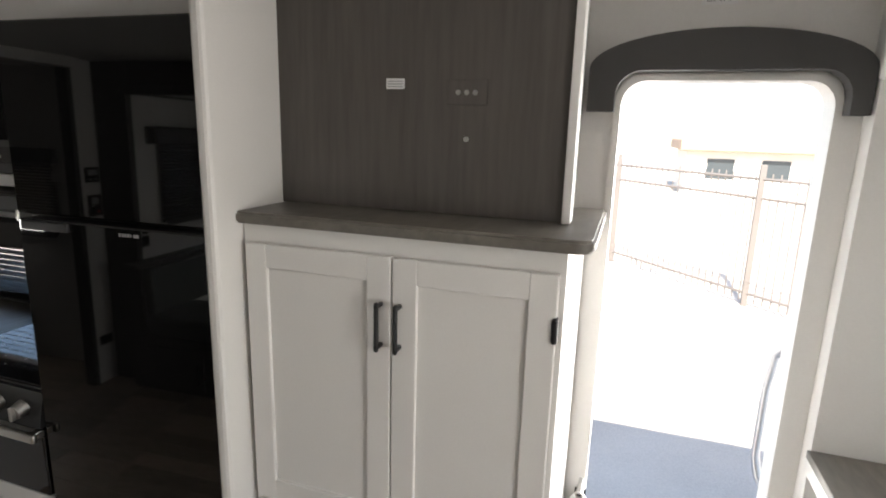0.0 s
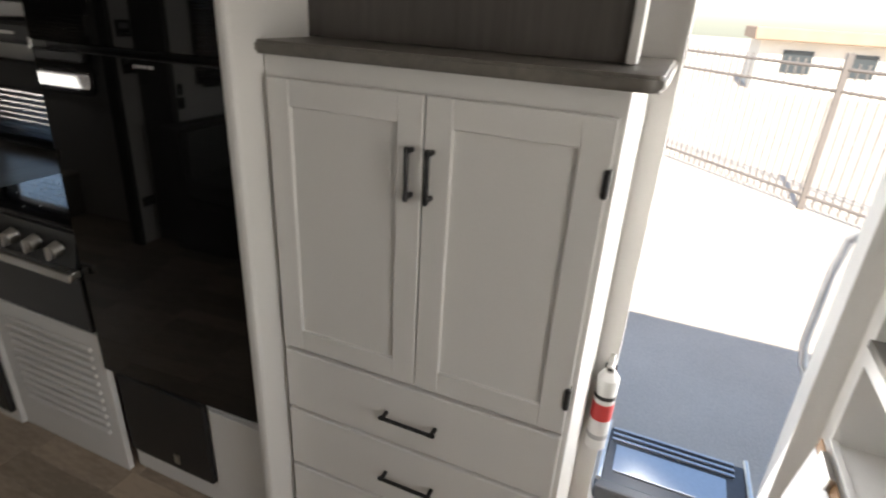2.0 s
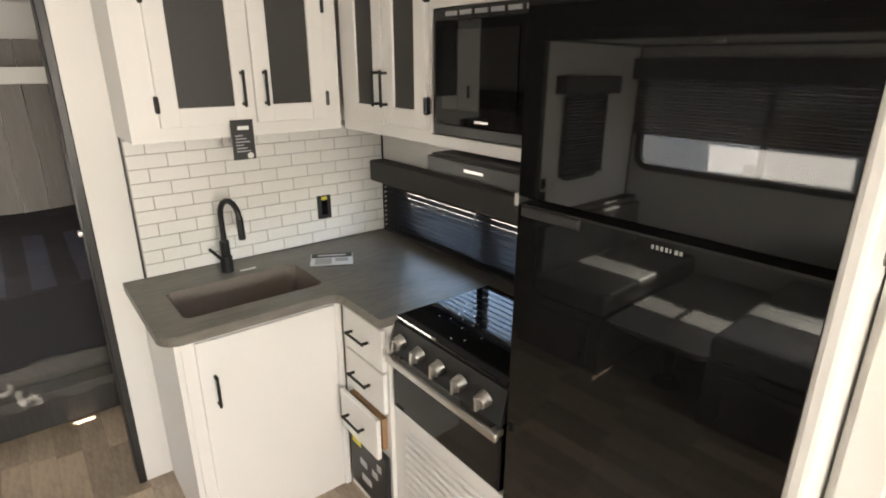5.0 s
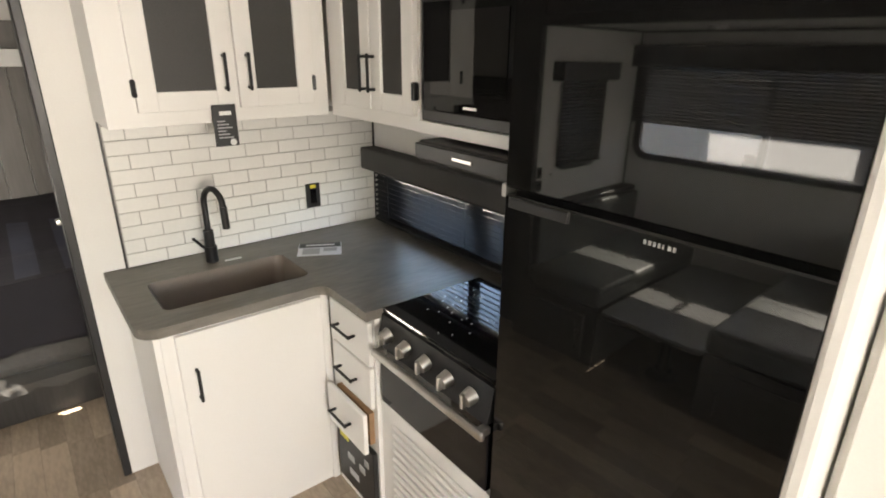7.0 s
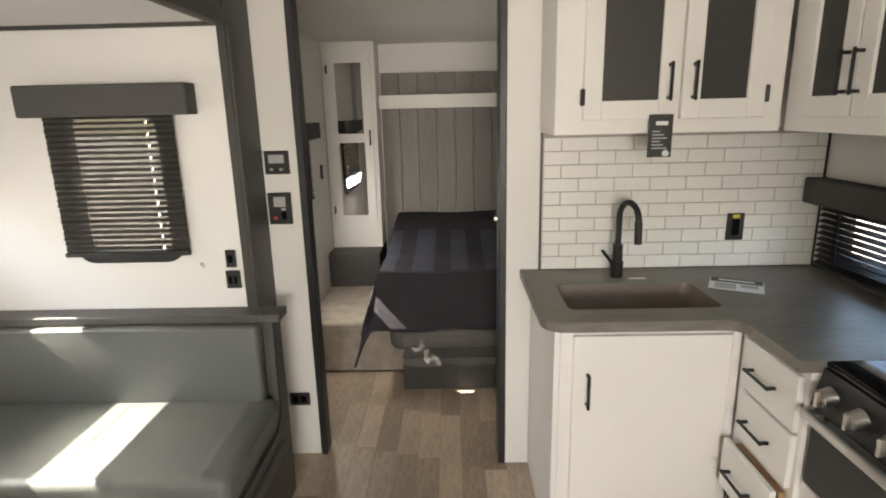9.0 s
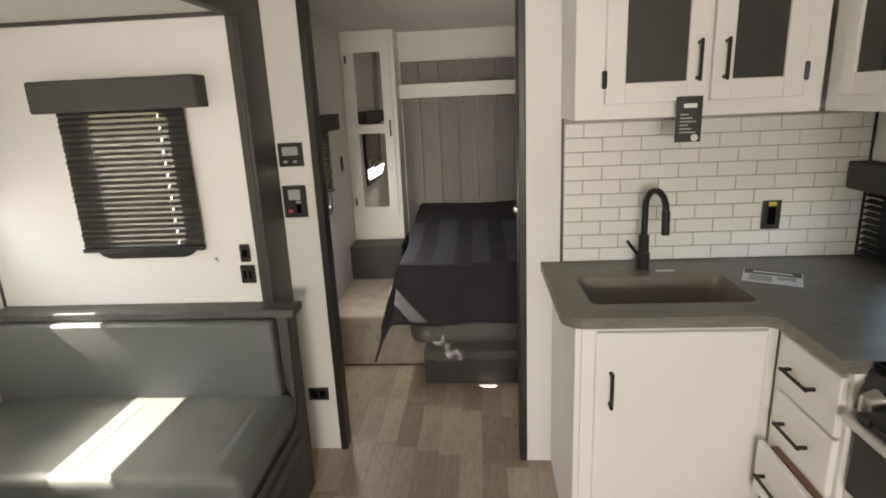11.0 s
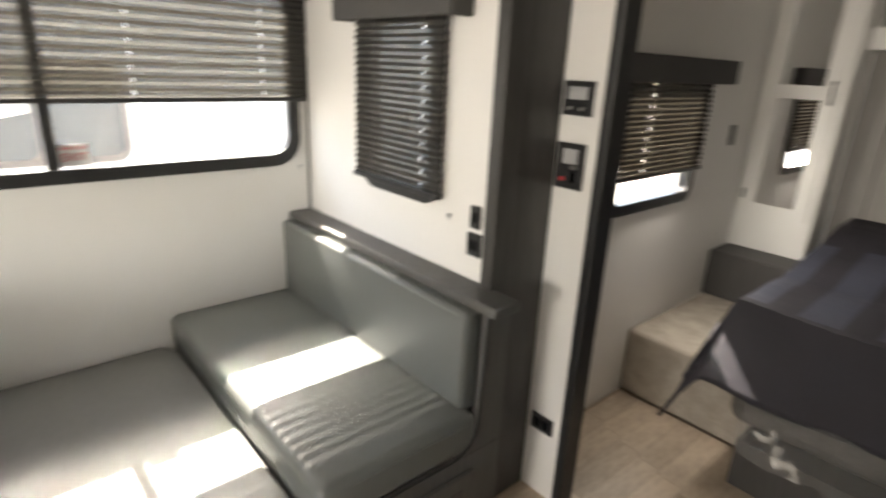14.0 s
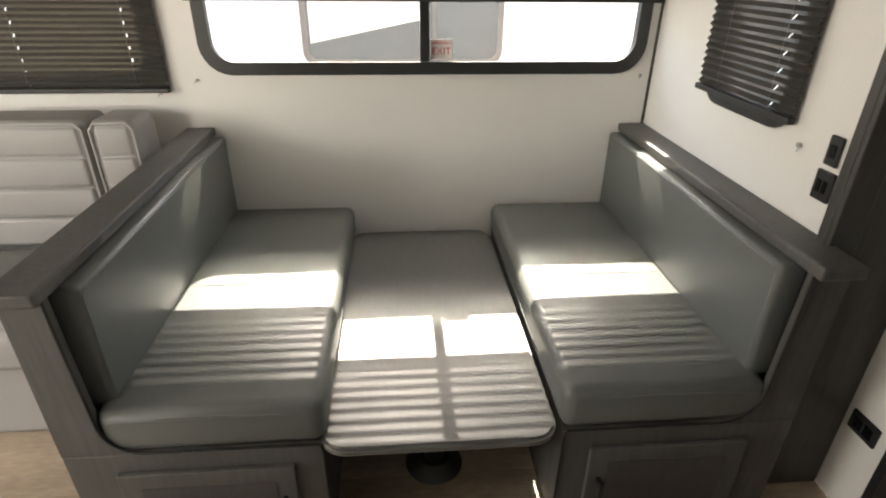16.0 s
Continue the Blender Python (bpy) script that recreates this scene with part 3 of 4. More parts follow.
lp("print_block", -0.087, 0.087, 0.022, 0.072, 0.001, INK, "black printed heading")
lp("print_line", -0.06, 0.06, 0.04, 0.054, 0.002, LABELWHITE, "white heading strip")
lp("print_block", -0.07, 0.0, -0.06, 0.01, 0.001, GREYINK)
lp("print_block", 0.015, 0.07, -0.03, 0.01, 0.001, GREYINK)
single("worktop_sticker", B(0.775, 0.84, 1.835, 1.85, 0.9205, 0.922), LABELWHITE, "small white sticker behind the sink", "sticker")

# outlets and plates
def wall_plate(name, x0, x1, y, z0, z1, label, cat, extra=()):
    t = thing(name, ((x0 + x1) / 2, y, z0), label, cat)
    p = part("plate", B(x0, x1, y - 0.010, y - 0.001, z0, z1, bev=0.003), BLACK, t)
    for a, b, c, d_, m_, nm in extra:
        part(nm, B(x0 + a, x0 + b, y - 0.0125, y - 0.0095, z0 + c, z0 + d_, bev=0.0007, seg=1), m_, p, smooth=False)
    return t


wall_plate("wall_outlet", 1.20, 1.268, 1.984, 1.035, 1.145, "black outlet with a yellow tag on the tile", "outlet", ((0.02, 0.048, 0.02, 0.085, BLACKGLASS, "socket"), (0.02, 0.048, 0.09, 0.105, YELLOW, "tag")))
wall_plate("thermostat", -0.682, -0.580, 2.09, 1.328, 1.424, "black thermostat with a grey display", "thermostat", ((0.018, 0.082, 0.045, 0.08, GREYINK, "display"), (0.02, 0.035, 0.015, 0.025, STEEL, "button"), (0.06, 0.075, 0.015, 0.025, STEEL, "button")))
wall_plate("switch_panel", -0.684, -0.585, 2.09, 1.115, 1.25, "black control panel with rocker switches", "switch panel", ((0.025, 0.075, 0.075, 0.118, GREYINK, "display"), (0.02, 0.036, 0.022, 0.034, RED, "switch"), (0.055, 0.075, 0.02, 0.055, BLACKGLASS, "switch"), (0.055, 0.075, 0.06, 0.07, STEEL, "switch")))
wall_plate("wall_outlet", -0.672, -0.580, 2.09, 0.258, 0.320, "black outlet low on the partition", "outlet", ((0.015, 0.042, 0.015, 0.048, BLACKGLASS, "socket"), (0.05, 0.077, 0.015, 0.048, BLACKGLASS, "socket")))
wall_plate("usb_outlet", -0.788, -0.748, SY1, 0.995, 1.065, "black charging socket over the bench", "outlet", ((0.01, 0.03, 0.02, 0.05, BLACKGLASS, "socket"),))
wall_plate("light_switch", -0.795, -0.738, SY1, 0.91, 0.982, "black light switch over the bench", "switch", ((0.012, 0.024, 0.02, 0.05, BLACKGLASS, "rocker"), (0.032, 0.044, 0.02, 0.05, BLACKGLASS, "rocker")))
single("door_catch", B(0.268, 0.284, 2.02, 2.05, 1.12, 1.14, bev=0.003), STEEL, "small chrome catch on the opening strip", "catch")

# upper cabinets
UZ = 1.478
upper = thing("upper_cabinet", (0.8, 1.85, UZ), "white upper cabinet over the sink with mesh doors", "cabinet", "upper cabinets")
part("body", B(0.445, 1.20, 1.70, 1.997, UZ, ZC - 0.003, bev=0.002), WHITE, upper)
for u0, u1, h, g in ((0.535, 0.845, 0.812, 0.533), (0.858, 1.135, 0.892, 1.137)):
    d = shaker(upper, "door", "y", 1.699, u0, u1, 1.525, 2.03, rail=0.062, insert=MESHDARK)
    bar_handle(d, "y", "z", 1.60, 1.69, 1.68, h)
    hinge(d, "y", 1.699, g, 1.60)
    hinge(d, "y", 1.699, g, 1.93)
UX = 1.215
upper2 = thing("upper_cabinet", (1.38, 1.4, UZ), "white upper cabinet beside the microwave with mesh doors", "cabinet", "upper cabinets")
part("body", B(UX, XR - 0.003, 1.112, 1.699, UZ, ZC - 0.003, bev=0.002), WHITE, upper2)
for u0, u1, h in ((1.375, 1.615, 1.398), (1.125, 1.368, 1.345)):
    d = shaker(upper2, "door", "x", UX - 0.001, u0, u1, 1.525, 2.03, rail=0.06, insert=MESHDARK)
    bar_handle(d, "x", "z", 1.60, 1.69, UX - 0.02, h)
    if u0 < 1.2:
        hinge(d, "x", UX - 0.001, 1.122, 1.60)
        hinge(d, "x", UX - 0.001, 1.122, 1.93)
mwc = thing("microwave_cabinet", (1.38, 0.83, UZ), "white cabinet box round the microwave", "cabinet")
part("bottom", B(UX - 0.01, XR - 0.003, 0.553, 1.111, UZ, 1.515, bev=0.002), WHITE, mwc)
part("top", B(UX, XR - 0.003, 0.553, 1.111, 1.885, ZC - 0.003, bev=0.002), WHITE, mwc)
mw = thing("microwave", (1.38, 0.83, 1.516), "black built-in microwave with a glass door", "microwave")
part("case", B(UX, XR - 0.01, 0.558, 1.106, 1.516, 1.884, bev=0.003), BLACK, mw)
d = part("door", B(UX - 0.02, UX - 0.001, 0.66, 1.075, 1.55, 1.85, bev=0.005), BLACKGLASS, mw, "black glass door")
part("window", B(UX - 0.022, UX - 0.0195, 0.72, 1.035, 1.60, 1.82), BLACKGLOSS, d, smooth=False)
part("badge", B(UX - 0.0225, UX - 0.0195, 0.83, 0.885, 1.567, 1.574), STEEL, d, "silver badge", False)
part("keypad", B(UX - 0.018, UX - 0.001, 0.575, 0.655, 1.55, 1.85, bev=0.004), BLACKGLASS, mw)
for k in range(7):
    part("vent_slot", B(UX - 0.006, UX - 0.001, 0.60 + 0.065 * k, 0.65 + 0.065 * k, 1.86, 1.872), GREYINK, mw, smooth=False)
hood = thing("range_hood", (1.35, 0.8, 1.41), "slim black range hood under the microwave", "range hood")
part("canopy", B(1.16, XR - 0.01, 0.558, 1.05, 1.405, 1.468, bev=0.006), BLACK, hood)
part("front_lip", B(1.145, 1.16, 0.56, 1.048, 1.415, 1.462, bev=0.004), BLACK, hood)
part("badge", B(1.143, 1.1449, 0.79, 0.87, 1.434, 1.442), STEEL, hood, "silver badge", False)
# hang tag on the cabinet
tag = thing("hang_tag", (0.79, 1.665, 1.40), "black product hang tag with white print", "tag")
part("card", B(0.752, 0.832, 1.668, 1.6705, 1.40, 1.54, bev=0.001), INK, tag)
part("print_block", B(0.775, 0.815, 1.6665, 1.6675, 1.505, 1.518), LABELWHITE, tag, smooth=False)
for k in range(6):
    part("print_line", B(0.765, 0.765 + 0.05 - 0.012 * (k % 3), 1.6665, 1.6675, 1.428 + 0.011 * k, 1.432 + 0.011 * k), GREYINK, tag, smooth=False)
part("seal", rod(bmesh.new(), (0.812, 1.6675, 1.413), (0.812, 1.6655, 1.413), 0.011, 16), LABELWHITE, tag, "round white seal")

# ---- windows, valances and blinds ----
def window_unit(name, axis, w, u0, u1, z0, z1, r, inward, label, mull=None, thick=0.05):
    """A dark framed window in the wall plane axis = w; inward is +1 or -1, towards the room."""
    t = thing(name, (w, (u0 + u1) / 2, z0) if axis == "x" else ((u0 + u1) / 2, w, z0), label, "window")
    tagged(t, kind="structure")
    f = 0.034
    a, b = sorted((w + inward * 0.014, w - inward * thick))
    part("window_frame", prism(rrect(u0 - 0.012, u1 + 0.012, z0 - 0.012, z1 + 0.012, r + 0.012), rrect(u0 + f, u1 - f, z0 + f, z1 - f, max(r - f * 0.6, 0.02)), axis, w + inward * 0.001, w + inward * 0.014), BLACK, t)
    part("sash", prism(rrect(u0 + 0.004, u1 - 0.004, z0 + 0.004, z1 - 0.004, r), rrect(u0 + f - 0.008, u1 - f + 0.008, z0 + f - 0.008, z1 - f + 0.008, max(r - f * 0.6, 0.02)), axis, w - inward * thick * 0.8, w - inward * 0.002), BLACK, t)
    g = part("pane", prism(rrect(u0 + 0.01, u1 - 0.01, z0 + 0.01, z1 - 0.01, r), None, axis, w - inward * 0.036, w - inward * 0.033), GLASS, t, smooth=False)
    g.visible_shadow = False
    if mull:
        c, d_ = sorted((w + inward * 0.008, w - inward * 0.03))
        part("mullion", B(c, d_, mull - 0.018, mull + 0.018, z0 + f - 0.006, z1 - f + 0.006, bev=0.003) if axis == "x" else B(mull - 0.018, mull + 0.018, c, d_, z0, z1), BLACK, t)
    return t


def pleated(name, axis, w, inward, u0, u1, z0, z1, label, cords=(), pitch=0.021, cloth=PLEAT):
    """A pleated shade that hangs from z1 to z0, folds running across."""
    t = thing(name, (w, (u0 + u1) / 2, z0) if axis == "x" else ((u0 + u1) / 2, w, z0), label, "blind")
    P = (lambda o, u, z: (w + inward * o, u, z)) if axis == "x" else (lambda o, u, z: (u, w + inward * o, z))
    bm = bmesh.new()
    n = max(2, int((z1 - z0) / pitch * 2))
    us = sorted([*np.linspace(u0, u1, 9), *[c + d for c in cords for d in (-0.0025, 0.0025)]])   # cord holes lie in narrow strips
    rows = []
    for i in range(n + 1):
        z, o = z0 + (z1 - z0) * i / n, 0.014 + (0.012 if i % 2 else 0.0)
        rows.append([bm.verts.new(P(o + 0.0015 * math.sin(7 * u + i), u + (0.004 if i % 2 else 0), z)) for u in us])
    for i, (a, b) in enumerate(zip(rows, rows[1:])):
        for k in range(len(us) - 1):
            if i % 4 == 1 and any(abs((us[k] + us[k + 1]) / 2 - c) < 0.001 for c in cords):
                continue
            f = bm.faces.new((a[k], a[k + 1], b[k + 1], b[k]))
            f.material_index = int(i % 4 == 2 if axis == "x" else i % 2)
    fab = part("fabric", bm, cloth, t, smooth=False)
    fab.data.materials.append(PLEAT)      # opaque folds, added so light through the cloth falls in stripes
    c0, c1 = sorted((w + inward * 0.010, w + inward * 0.032))
    part("bottom_rail", B(c0, c1, u0, u1, z0 - 0.016, z0 + 0.001, bev=0.003) if axis == "x" else B(u0, u1, c0, c1, z0 - 0.016, z0 + 0.001, bev=0.003), BLACK, t)
    for u in cords:
        part("cord", rod(bmesh.new(), P(0.029, u, z0), P(0.029, u, z1), 0.0008, 6), CORD, t, smooth=False)
    return t


def valance(axis, w, inward, u0, u1, z0, z1, depth, label):
    """A padded pelmet: front board, two returns and a lid."""
    def bx(a, b, o0, o1, za, zb, bev):
        p, q = sorted((w + inward * o0, w + inward * o1))
        return B(p, q, a, b, za, zb, bev=bev, seg=3) if axis == "x" else B(a, b, p, q, za, zb, bev=bev, seg=3)
    t = thing("valance", (w, (u0 + u1) / 2, z0) if axis == "x" else ((u0 + u1) / 2, w, z0), label, "valance", "window valances")
    part("front_board", bx(u0, u1, depth - 0.02, depth, z0, z1, 0.008), VALANCE, t)
    for a in (u0 + 0.001, u1 - 0.019):
        part("end_return", bx(a, a + 0.018, 0.002, depth - 0.014, z0 + 0.001, z1 - 0.001, 0.004), VALANCE, t)
    part("lid", bx(u0 + 0.019, u1 - 0.019, 0.002, depth - 0.018, z1 - 0.014, z1 - 0.002, 0.002), VALANCE, t)
    return t


def cord_hook(x, y, z):
    single("cord_hook", rod(rod(bmesh.new(), (x, y, z - 0.005), (x, y, z + 0.005), 0.006, 10), (x + 0.003, y, z), (x + 0.012, y - 0.01, z - 0.012), 0.0018, 6), GREYINK, "small clear hold-down hook of a blind", "hook", "blind hooks")


window_unit("window_1", "x", XS, WY0, WY1, WZ0, WZ1, 0.10, 1, "black framed sliding emergency window behind the dinette", mull=0.945)
pleated("pleated_blind", "x", XS, 1, WY0 - 0.03, WY1 + 0.04, 1.30, 1.70, "dark pleated blind half drawn over the dinette window", (0.3, 0.75, 1.2, 1.65), cloth=PLEATTHIN)
valance("x", XS, 1, WY0 - 0.06, WY1 + 0.05, 1.66, 1.80, 0.10, "charcoal fabric valance over the dinette window")
st = thing("exit_sticker", (XS, 1.01, 1.07), "white and red emergency exit sticker on the window", "sticker")
part("card", B(XS - 0.030, XS - 0.0285, 0.967, 1.052, 1.078, 1.150), LABELWHITE, st, smooth=False)
bars_text(st, "lettering", "EXIT", 0.036, (XS - 0.0275, 1.0095, 1.107), (90, 0, 90), RED)
bars_text(st, "lettering", "EMERGENCY", 0.0135, (XS - 0.0275, 1.0095, 1.137), (90, 0, 90), RED)
window_unit("window_2", "x", XS, VY0, VY1 - 0.03, WZ0 - 0.03, WZ1, 0.08, 1, "black framed window behind the sofa")
pleated("pleated_blind", "x", XS, 1, VY0 - 0.03, VY1 + 0.01, 0.985, 1.70, "dark pleated blind drawn down behind the sofa", (-0.12, -0.5, -1.0))
valance("x", XS, 1, VY0 - 0.05, VY1 + 0.02, 1.66, 1.80, 0.10, "charcoal fabric valance over the sofa window")
window_unit("window_3", "y", SY1, EX0, EX1, EZ0, EZ1, 0.06, -1, "black framed window in the slide end wall")
pleated("pleated_blind", "y", SY1, -1, EX0 - 0.045, EX1 + 0.035, 1.068, 1.60, "dark pleated blind drawn over the end window", (EX0 + 0.075, EX1 - 0.065), cloth=PLEATTHIN)
valance("y", SY1, -1, -1.44, -0.825, 1.575, 1.685, 0.085, "charcoal fabric valance over the end window")
window_unit("window_4", "x", XR, KY0, KY1, KZ0, KZ1, 0.03, -1, "black framed kitchen window over the worktop", mull=1.25)
valance("x", XR, -1, 0.562, 1.975, 1.185, 1.285, 0.085, "charcoal fabric valance over the kitchen window")
ven = thing("slatted_blind", (XR - 0.04, 1.25, 0.93), "black slatted blind over the kitchen window", "blind")
for k in range(10):
    z = 0.957 + 0.0235 * k
    bm = B(XR - 0.045, XR - 0.018, 0.60, 1.925, z, z + 0.0015)
    bmesh.ops.rotate(bm, cent=(XR - 0.032, 1.2, z), matrix=Matrix.Rotation(radians(-25), 3, "Y"), verts=bm.verts)
    part("slat", bm, BLACK, ven, smooth=False)
for y in (0.75, 1.25, 1.80):
    part("cord", rod(bmesh.new(), (XR - 0.046, y, 0.945), (XR - 0.046, y, 1.19), 0.001, 6), BLACK, ven, smooth=False)
part("bottom_rail", B(XR - 0.045, XR - 0.017, 0.60, 1.925, 0.936, 0.948, bev=0.003), BLACK, ven)
window_unit("window_5", "x", XL, BWY0, BWY1, BWZ0, BWZ1, 0.05, 1, "black framed bedroom window")
pleated("pleated_blind", "x", XL, 1, BWY0 - 0.04, BWY1 + 0.03, 1.06, 1.44, "dark pleated blind half drawn in the bedroom", (2.8, 3.15))
valance("x", XL, 1, BWY0 - 0.09, BWY1 + 0.15, 1.42, 1.52, 0.07, "charcoal fabric valance over the bedroom window")
for p in ((XS + 0.006, 1.80, 1.02), (XS + 0.006, 0.09, 1.01), (XS + 0.006, -0.05, 0.965), (-0.885, SY1 - 0.006, 1.01)):
    cord_hook(*p)
# added window out of view, only there for the rear fill light
window_unit("window_6_added", "y", YB, -0.45, 0.75, 0.95, 1.75, 0.06, 1, "black framed rear window, unseen, added to let light in")


# ---- dinette ----
def cushion(x0, x1, y0, y1, z0, z1, r=0.03):
    bm = bmesh.new()
    box(bm, x0, x1, y0, y1, z0, z1, r, 4)
    return bm


BXF = -0.60
def bench(name, yw, s, label):
    """A bench with its back at y = yw; s is the way it faces along y."""
    Y = lambda a, b: sorted((yw + s * a, yw + s * b))
    t = thing(name, (-1.2, yw, 0), label, "dinette bench", "dinette benches")
    y0, y1 = Y(0.0, 0.60)
    part("seat_box", B(XS + 0.004, BXF - 0.02, y0, y1, 0.0, 0.36), GREYWOOD, t, smooth=False)
    # front end panel with a framed door
    bm = bmesh.new()
    e0, e1 = Y(-0.005, 0.605)
    box(bm, BXF - 0.019, BXF, e0, e1, 0.0, 0.365, 0.004)
    fr = part("end_panel", bm, GREYWOOD, t)
    sweep = [(0.20 - 0.10 * math.sin(a), 0.46 - 0.095 * math.cos(a)) for a in np.linspace(0, math.pi / 2, 7)]
    edge = [(0.30, 0.366), *sweep, (0.092, 0.66), (0.088, 0.799)]
    post = [(-0.005, 0.366), *edge, (-0.005, 0.799)]
    part("end_post", prism([(yw + s * u, v) for u, v in post], None, "x", BXF - 0.019, BXF - 0.001), GREYWOOD, t)
    part("edge_band", tube(bmesh.new(), [(BXF, yw + s * (u - 0.003), v) for u, v in edge], 0.004, 6), BLACK, fr, "black edge moulding")
    part("edge_band", tube(bmesh.new(), [(BXF, yw + s * 0.30, 0.366), (BXF, yw + s * 0.597, 0.366), (BXF, yw + s * 0.602, 0.34), (BXF, yw + s * 0.602, 0.02)], 0.004, 6), BLACK, fr, "black edge moulding")
    d0, d1 = Y(0.11, 0.53)
    door = part("door", B(BXF + 0.001, BXF + 0.016, d0, d1, 0.04, 0.31, bev=0.003), GREYWOOD, t)
    q0, q1 = Y(0.16, 0.48)
    part("panel", B(BXF + 0.0162, BXF + 0.0185, q0, q1, 0.085, 0.265, bev=0.001), DARKTRIM, door)
    hy = yw + s * 0.50
    bm = bmesh.new()
    box(bm, BXF + 0.017, BXF + 0.05, hy - 0.006, hy + 0.006, 0.20, 0.212)
    box(bm, BXF + 0.017, BXF + 0.05, hy - 0.006, hy + 0.006, 0.10, 0.112)
    box(bm, BXF + 0.04, BXF + 0.052, hy - 0.006, hy + 0.006, 0.085, 0.225, 0.003)
    part("handle", bm, BLACKMET, door)
    b0, b1 = Y(0.0, 0.055)
    part("back_panel", B(XS + 0.004, BXF - 0.02, b0, b1, 0.36, 0.80), GREYWOOD, t, smooth=False)
    l0, l1 = Y(-0.012, 0.094)
    part("cap_rail", B(XS + 0.004, BXF + 0.03, l0, l1, 0.80, 0.832, bev=0.006), GREYWOOD, t)
    c0, c1 = Y(0.057, 0.128)
    bk = part("backrest", cushion(XS + 0.006, BXF - 0.05, c0, c1, 0.47, 0.797, r=0.014), VINYL, t, "grey vinyl back cushion")
    s0, s1 = Y(0.09, 0.61)
    bm = cushion(XS + 0.006, BXF - 0.003, s0, s1, 0.362, 0.492, r=0.032)
    st_ = part("seat", bm, VINYL, t, "grey vinyl seat cushion")
    ym = yw + s * 0.609
    part("piping", tube(bmesh.new(), [(XS + 0.05, ym, 0.40), (-1.2, ym, 0.40), (BXF - 0.04, ym, 0.40)], 0.003, 6), VINYL, st_)
    pw = yw + s * 0.126
    part("piping", tube(bmesh.new(), [(XS + 0.02, pw, 0.786), (-1.2, pw + s * 0.002, 0.788), (BXF - 0.075, pw, 0.786), (BXF - 0.062, pw, 0.775), (BXF - 0.062, pw, 0.52), (BXF - 0.07, pw, 0.495)], 0.0032, 6), VINYL, bk)
    part("seam", tube(bmesh.new(), [(-1.16, yw + s * 0.14, 0.4918), (-1.16, yw + s * 0.36, 0.4922), (-1.16, yw + s * 0.575, 0.4918)], 0.0016, 6), VINYL, st_)
    part("piping", tube(bmesh.new(), [(BXF - 0.006, yw + s * 0.12, 0.463), (BXF - 0.003, yw + s * 0.35, 0.468), (BXF - 0.008, yw + s * 0.585, 0.463)], 0.003, 6), VINYL, st_)
    return t


bench("dinette_bench", 1.835, -1, "grey vinyl dinette bench against the slide end wall")
bench("dinette_bench", 0.03, 1, "grey vinyl dinette bench backing onto the sofa")
table = thing("dinette_table", (-1.2, 0.92, 0), "grey dinette table lowered between the benches", "table")
tt = prism(rrect(XS + 0.03, BXF + 0.03, 0.622, 1.218, 0.07), None, "z", 0.345, 0.375)
bmesh.ops.bevel(tt, geom=[e for e in tt.edges if len(e.link_faces) == 2 and e.calc_face_angle(0) > 1.2], offset=0.008, segments=2, affect="EDGES")
part("tabletop", tt, TABLEVINYL, table)
for x in (-0.85, -1.5):
    leg = part("leg", rod(bmesh.new(), (x, 0.92, 0.02), (x, 0.92, 0.345), 0.03, 20), BLACKMET, table)
    part("foot_plate", rod(bmesh.new(), (x, 0.92, 0.0), (x, 0.92, 0.035), 0.09, 24, 0.05), BLACK, leg)

# ---- sofa ----
sofa = thing("sofa", (-1.4, -0.95, 0), "light grey vinyl sofa with channel-stitched back", "sofa")
part("base", B(XS + 0.05, -1.06, -1.85, -0.09, 0.0, 0.30, bev=0.02), SOFAVINYL, sofa)
for y0, y1 in ((-0.91, -0.10), (-1.78, -0.93)):
    st_ = part("seat", cushion(XS + 0.25, -1.0, y0, y1, 0.29, 0.46, r=0.05), SOFAVINYL, sofa, "light grey seat cushion")
    part("piping", tube(bmesh.new(), [(-1.012, y0 + 0.03, 0.448), (-1.003, (y0 + y1) / 2, 0.45), (-1.012, y1 - 0.03, 0.448)], 0.005, 8), PIPING, st_, "pale piping")
    part("seat_top", B(XS + 0.30, -1.10, y0 + 0.05, y1 - 0.05, 0.459, 0.464, bev=0.002), VINYL, st_, "darker grey seat panel")
for y0, y1 in ((-0.215, -0.06), (-0.75, -0.228), (-1.27, -0.763), (-1.79, -1.283)):
    bk = part("backrest", cushion(XS + 0.07, XS + 0.262, y0, y1, 0.455, 0.925, r=0.03), SOFAVINYL, sofa, "channel-stitched back cushion")
    for k in range(4):
        z0 = 0.472 + 0.109 * k
        part("channel", cushion(XS + 0.24, XS + 0.278 - 0.004 * k, y0 + 0.018, y1 - 0.018, z0, z0 + 0.108, r=0.016), SOFAVINYL, bk)
    xp = XS + 0.262
    part("piping", tube(bmesh.new(), [(xp, y0 + 0.006, 0.47), (xp, y0 + 0.006, 0.895), (xp, y0 + 0.025, 0.917), (xp, y1 - 0.025, 0.917), (xp, y1 - 0.006, 0.895), (xp, y1 - 0.006, 0.47)], 0.005, 8), PIPING, bk, "pale piping")

